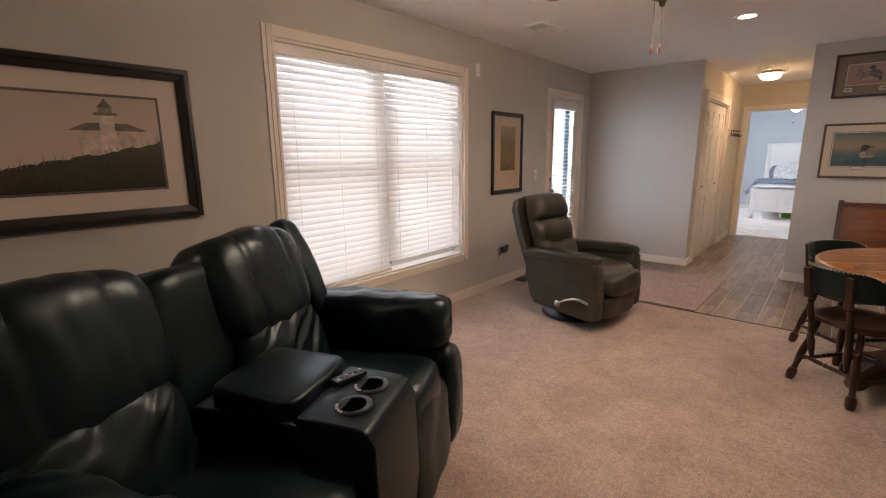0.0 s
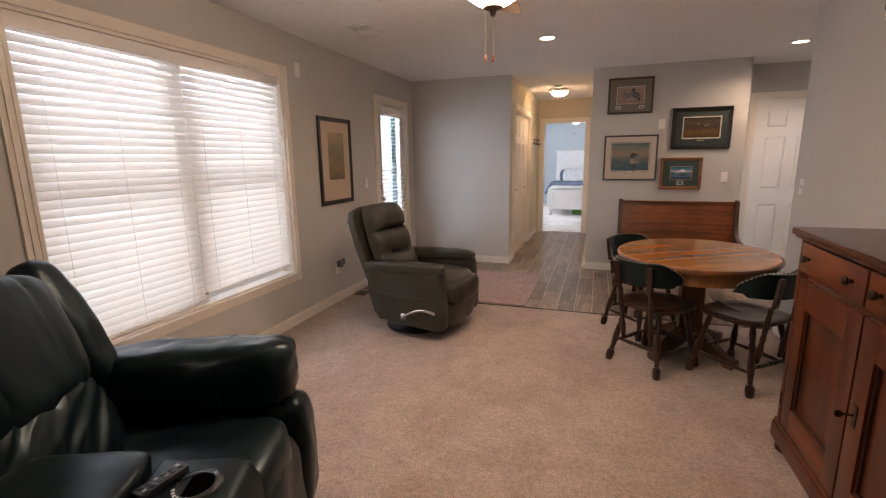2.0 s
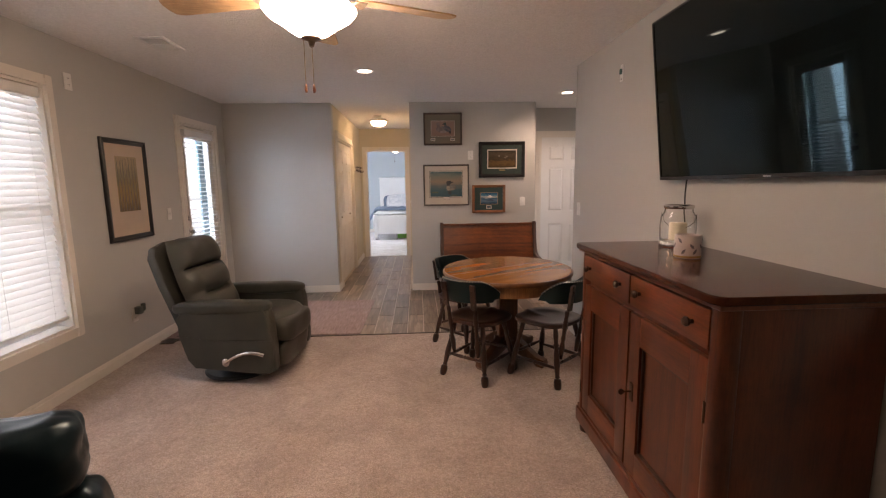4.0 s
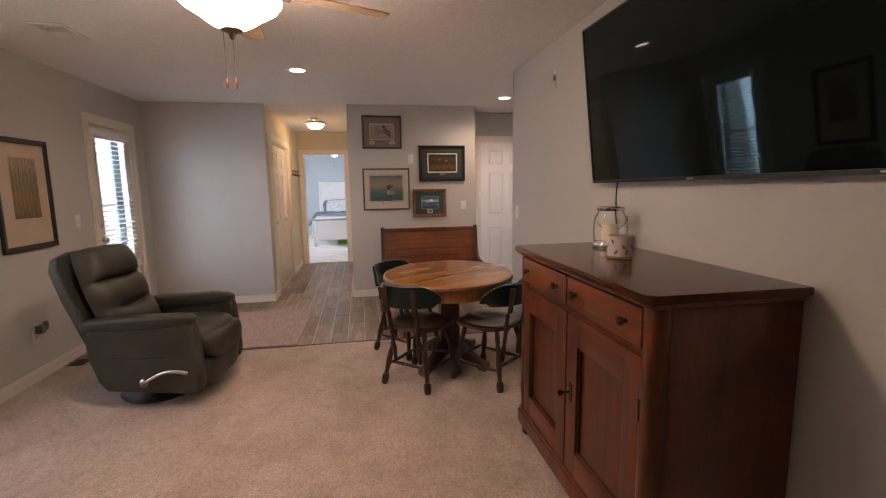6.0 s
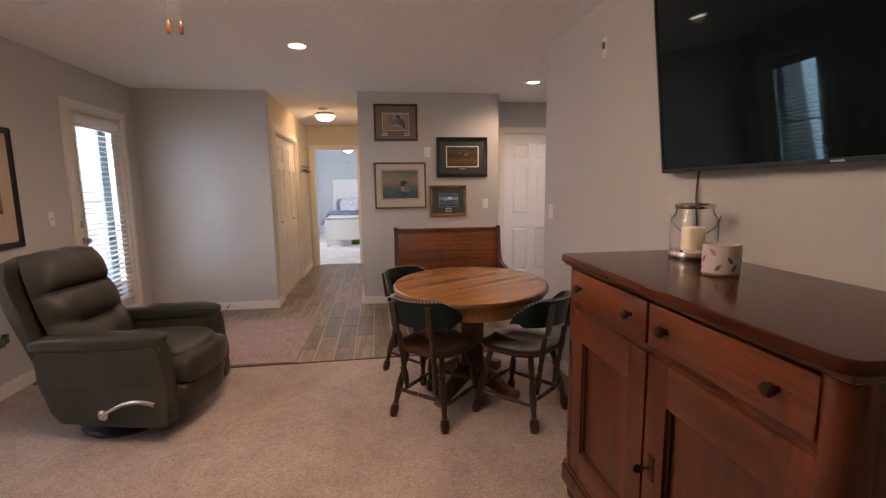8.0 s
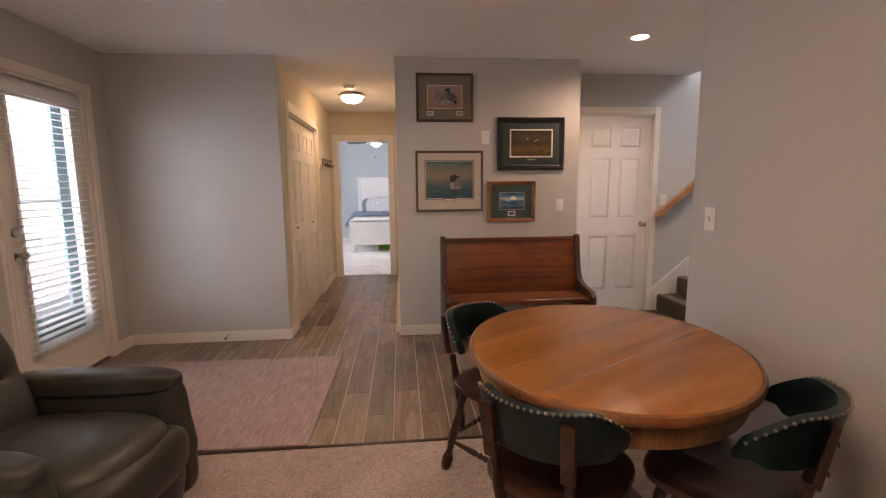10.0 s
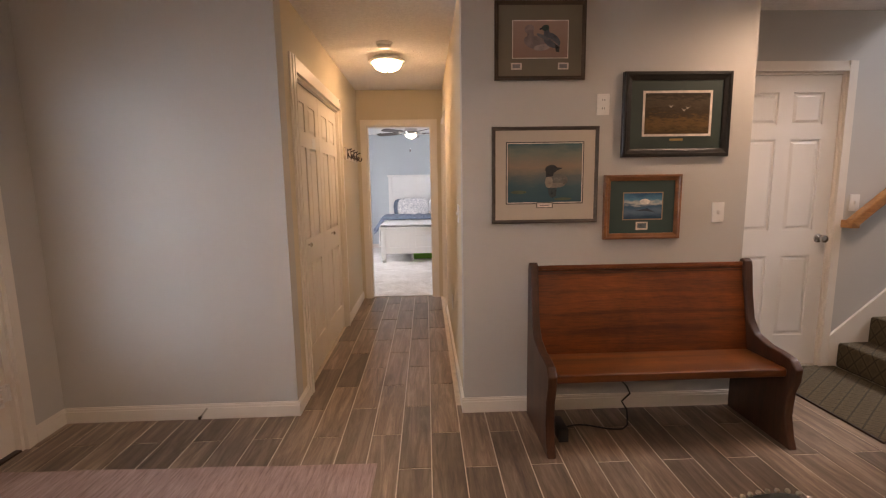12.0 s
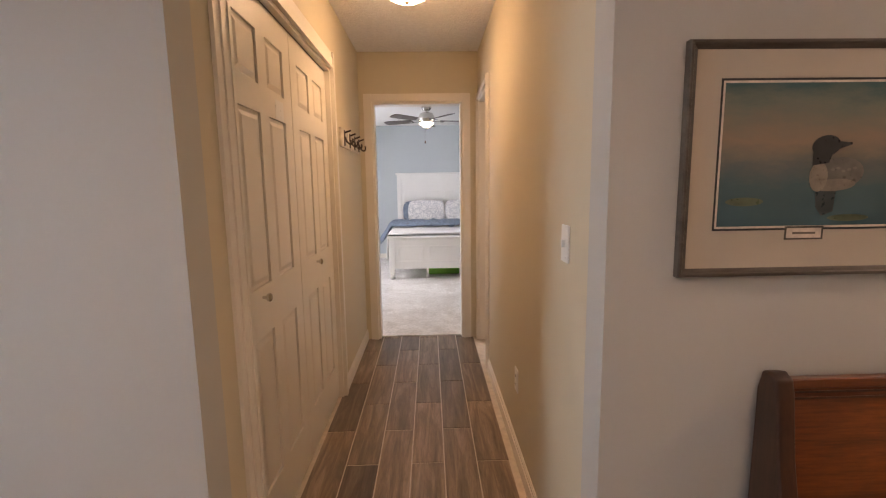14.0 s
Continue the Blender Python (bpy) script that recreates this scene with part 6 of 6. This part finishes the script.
# coat hooks in the hall
hk = thing("coat_hook_rail", pose(HL, 8.12, 1.672, 0, 0, 90), "distressed white board with four dark iron hooks", "coat hooks")
part("board", boxed(0, -0.018, -0.062, 0.80, 0, 0.062, 0.006), plain("chalky_board", (0.62, 0.56, 0.47), 0.7, vary=0.3, scale=25), hk)
for i in range(4):
    x = 0.10 + i * 0.20
    bm = boxed(x - 0.012, -0.024, -0.05, x + 0.012, -0.017, 0.05, 0.003)
    prev = None
    for t in range(9):
        a = -0.4 + t / 8 * 3.6
        p = Vector((x, -0.024 - 0.045 * (1 - math.cos(a + 0.4)) * 0.55, -0.005 - 0.035 * math.sin(a)))
        if prev:
            tube(bm, prev, p, 0.006, seg=8)
        prev = p
    tube(bm, (x, -0.02, 0.035), (x, -0.062, 0.05), 0.006, 0.006, 8)
    part("hook", bm, BRONZE, hk, "dark iron double hook")

# ---- bedroom ----
bed = thing("bed", pose(-1.15, 11.60, 0), "white painted panel bed with white bedding and blue blanket", "bed")
BW = 1.66


def panelled(name, y, z0, z1, cols, xs, cap):
    bm = boxed(0.0, y, z0, BW, y + 0.035, z1, 0.004)
    p = part(name, bm, WHITE, bed)
    for i in range(cols):
        x0, x1 = xs[i]
        za, zb = z0 + 0.10 * (z1 - z0) / 0.45, z1 - 0.14 * (z1 - z0) / 0.6
        for r in ((x0, za, x1, za + 0.02), (x0, zb - 0.02, x1, zb), (x0, za + 0.02, x0 + 0.02, zb - 0.02), (x1 - 0.02, za + 0.02, x1, zb - 0.02)):
            part("panel_moulding", boxed(r[0], y - 0.012, r[1], r[2], y + 0.001, r[3], 0.003), WHITE, p, smooth=0)
    part("cap_rail", boxed(-0.025, y - 0.03, z1, BW + 0.025, y + 0.055, z1 + 0.035, 0.008, 3), WHITE, bed)
    for x in (0.0, BW - 0.07):
        post = part("post", boxed(x - 0.004, y - 0.015, 0.09, x + 0.074, y + 0.05, z1, 0.006), WHITE, bed)
        part("foot", lathe([(0.026, 0.0), (0.04, 0.02), (0.042, 0.05), (0.03, 0.07), (0.036, 0.09)], 18, Matrix.Translation((x + 0.035, y + 0.018, 0))), WHITE, post)
    return p


panelled("footboard", 0.0, 0.16, 0.60, 3, [(0.12, 0.48), (0.58, 1.08), (1.18, 1.54)], 0)
panelled("headboard", 1.98, 0.30, 1.555, 4, [(0.12, 0.44), (0.48, 0.80), (0.86, 1.18), (1.22, 1.54)], 0)
LINEN = plain("white_linen", (0.78, 0.77, 0.76), 0.85, vary=0.04, scale=12, bumps=0.3, bscale=40, bdist=0.01)
BLUEL = plain("slate_blue_quilt", (0.15, 0.19, 0.25), 0.85, vary=0.35, scale=25, bumps=0.5, bscale=45, bdist=0.01)
m, nt, b = nodes_of("printed_sham")
swirl = noise_tex(nt, coords(nt), 15, 2, 0.4, 2.5)
nt.links.new(ramp(nt, swirl, [(0.40, (0.76, 0.75, 0.74)), (0.47, (0.44, 0.45, 0.48)), (0.53, (0.44, 0.45, 0.48)), (0.60, (0.76, 0.75, 0.74))]), b.inputs["Base Color"])
b.inputs["Roughness"].default_value = 0.85
SHAM = m
part("side_rail", boxed(0.02, 0.035, 0.20, 0.05, 1.98, 0.34, 0.004), WHITE, bed)
part("side_rail", boxed(BW - 0.05, 0.035, 0.20, BW - 0.02, 1.98, 0.34, 0.004), WHITE, bed)
for x in (0.55, 1.1):
    part("support_leg", boxed(x - 0.015, 0.06, 0.0, x + 0.015, 0.09, 0.25, 0.002), CHROME, bed)
mat = thing("mattress", pose(-1.15, 11.60, 0), "white mattress on the bed", "mattress")
part("core", cushion(BW - 0.06, 1.90, 0.40, 10, 0.1, 9, R(BW / 2, 1.01, 0.45), 0.006, 4), LINEN, mat)
cov = thing("bedspread", pose(-1.15, 11.60, 0), "white quilted bedspread hanging over the bed side", "bedspread")
bm = bmesh.new()
rows = []
for j in range(30):
    y = 0.05 + 1.25 * j / 29
    row = []
    for i in range(44):
        s = -0.42 + (BW + 0.84) * i / 43
        x = min(max(s, -0.03), BW + 0.03)
        over = max(0.0, -0.03 - s, s - BW - 0.03)
        z = 0.672 - over + 0.010 * noise.noise(Vector((s * 7, y * 7, 1)))
        x += (-1 if s < 0 else 1) * (0.03 * over + 0.02 * over * math.sin(y * 25)) if over > 0 else 0
        row.append(bm.verts.new((x, y, max(z, 0.10))))
    rows.append(row)
for a, b2 in zip(rows, rows[1:]):
    for i in range(43):
        bm.faces.new((a[i], a[i + 1], b2[i + 1], b2[i]))
bmesh.ops.recalc_face_normals(bm, faces=bm.faces)
bmesh.ops.solidify(bm, geom=bm.faces[:], thickness=0.012)
part("cloth", bm, LINEN, cov, smooth=60)
qu = thing("folded_blanket", pose(-1.15, 11.60, 0), "slate blue ruffled blanket folded across the bed", "blanket")
bm = bmesh.new()
rows = []
for j in range(16):
    y = 0.98 + 0.44 * j / 15
    row = []
    for i in range(60):
        s = -0.42 + (BW + 0.84) * i / 59
        x = min(max(s, -0.05), BW + 0.05)
        over = max(0.0, -0.05 - s, s - BW - 0.05)
        z = 0.705 - over * 0.75 + 0.085 * math.sin(j / 15 * math.pi) ** 0.5 + 0.022 * noise.noise(Vector((s * 10, y * 5, 3)))
        x += (-1 if s < 0 else 1) * (0.45 * over + 0.05 * over * math.sin(y * 18))
        yy = y - 0.55 * over + 0.02 * noise.noise(Vector((s * 6, j, 7)))
        row.append(bm.verts.new((x, yy, z)))
    rows.append(row)
for a, b2 in zip(rows, rows[1:]):
    for i in range(59):
        bm.faces.new((a[i], a[i + 1], b2[i + 1], b2[i]))
bmesh.ops.recalc_face_normals(bm, faces=bm.faces)
bmesh.ops.solidify(bm, geom=bm.faces[:], thickness=0.02)
part("cloth", bm, BLUEL, qu, smooth=60)
for i, (px, py, mm, lab, sz, lean) in enumerate(((0.43, 1.85, BLUEL, "slate blue pillow leaning on the headboard", 0.66, 66), (1.22, 1.85, BLUEL, "slate blue pillow leaning on the headboard", 0.66, 66), (0.54, 1.68, SHAM, "white patterned pillow propped on the bed", 0.68, 66), (1.205, 1.68, SHAM, "white patterned pillow propped on the bed", 0.68, 66))):
    pl = thing("pillow", pose(-1.15 + px, 11.60 + py, 0.69), lab, "pillow", "pillows on the bed")
    part("cover", cushion(sz, 0.46 if mm is SHAM else 0.42, 0.15, 14, 0.9, 9.0, R(0, 0, 0.20, lean, 0, 0), 0.014, 7, i), mm, pl)
bx = thing("green_storage_bin", pose(-0.62, 11.95, 0.006), "bright green storage bin under the bed", "storage bin")
part("tub", boxed(0, 0, 0, 0.50, 0.40, 0.13, 0.015, 3), plain("green_plastic", (0.13, 0.42, 0.03), 0.4), bx)
part("lid", boxed(-0.012, -0.012, 0.13, 0.512, 0.412, 0.148, 0.006), plain("green_plastic_lid", (0.16, 0.48, 0.05), 0.4), bx)


# ---- plank tiles ----
m, nt, b = nodes_of("plank_tile")
oi = nt.nodes.new("ShaderNodeObjectInfo")
mul = nt.nodes.new("ShaderNodeMath")
mul.operation, mul.inputs[1].default_value = "MULTIPLY", 91.0
nt.links.new(oi.outputs["Random"], mul.inputs[0])
add = nt.nodes.new("ShaderNodeVectorMath")
nt.links.new(coords(nt, (1, 0.09, 1)), add.inputs[0])
nt.links.new(mul.outputs[0], add.inputs[1])
gr = noise_tex(nt, add.outputs[0], 22, 5, 0.65, 0.8)
fine = noise_tex(nt, add.outputs[0], 160, 4, 0.7)
base = ramp(nt, gr, [(0.28, (0.095, 0.070, 0.051)), (0.5, (0.212, 0.158, 0.117)), (0.72, (0.38, 0.295, 0.225))])
base = mix(nt, 0.55, base, ramp(nt, fine, [(0.3, (0.55, 0.53, 0.5)), (0.65, (1, 1, 1))]), "MULTIPLY")
tone = ramp(nt, oi.outputs["Random"], [(0.0, (0.60, 0.58, 0.58)), (0.5, (0.92, 0.90, 0.89)), (1.0, (1.28, 1.22, 1.16))])
nt.links.new(mix(nt, 1.0, base, tone, "MULTIPLY"), b.inputs["Base Color"])
b.inputs["Roughness"].default_value = 0.34
bump(nt, b, fine, 0.12, 0.002)
TILE = m
PW, PL, G = 0.161, 0.622, 0.0055
shared = {}


def tile_mesh(w, l):
    key = (round(w, 3), round(l, 3))
    if key not in shared:
        bm = boxed(0, 0, -0.008, w, l, 0.0, 0)
        top = [e for e in bm.edges if all(v.co.z > -0.001 for v in e.verts)]
        bmesh.ops.bevel(bm, geom=top, offset=0.0015, segments=1, affect="EDGES")
        shared[key] = mesh_of("tile", bm, TILE, 30)
    return shared[key]


rt = random.Random(11)
col = 0
x = -0.985 - PW * 11
while x < 2.6:
    y = 5.935 - 3 * PL + (0.0 if (col - 11) % 2 == 0 else PL / 2) + rt.uniform(-0.004, 0.004)
    while y < YE + 0.06:
        x0, x1 = max(x + G / 2, XL - 0.02), min(x + PW - G / 2, 2.6)
        y0, y1 = max(y + G / 2, CARPET_EDGE), min(y + PL - G / 2, YE + 0.06)
        mid = (x0 + x1) / 2
        if mid < HL or mid > HR:
            y1 = min(y1, YN + 0.10 if mid < 1.45 else YD)
        if mid > XR + 0.2 and y0 < 4.35:
            y0 = 4.35
        if x1 - x0 > 0.02 and y1 - y0 > 0.02:
            t = new("tile", tile_mesh(x1 - x0, y1 - y0))
            t.parent = floor_tiles
            t.location = (x0, y0, rt.uniform(-0.0006, 0.0006))
        y += PL
    x += PW
    col += 1
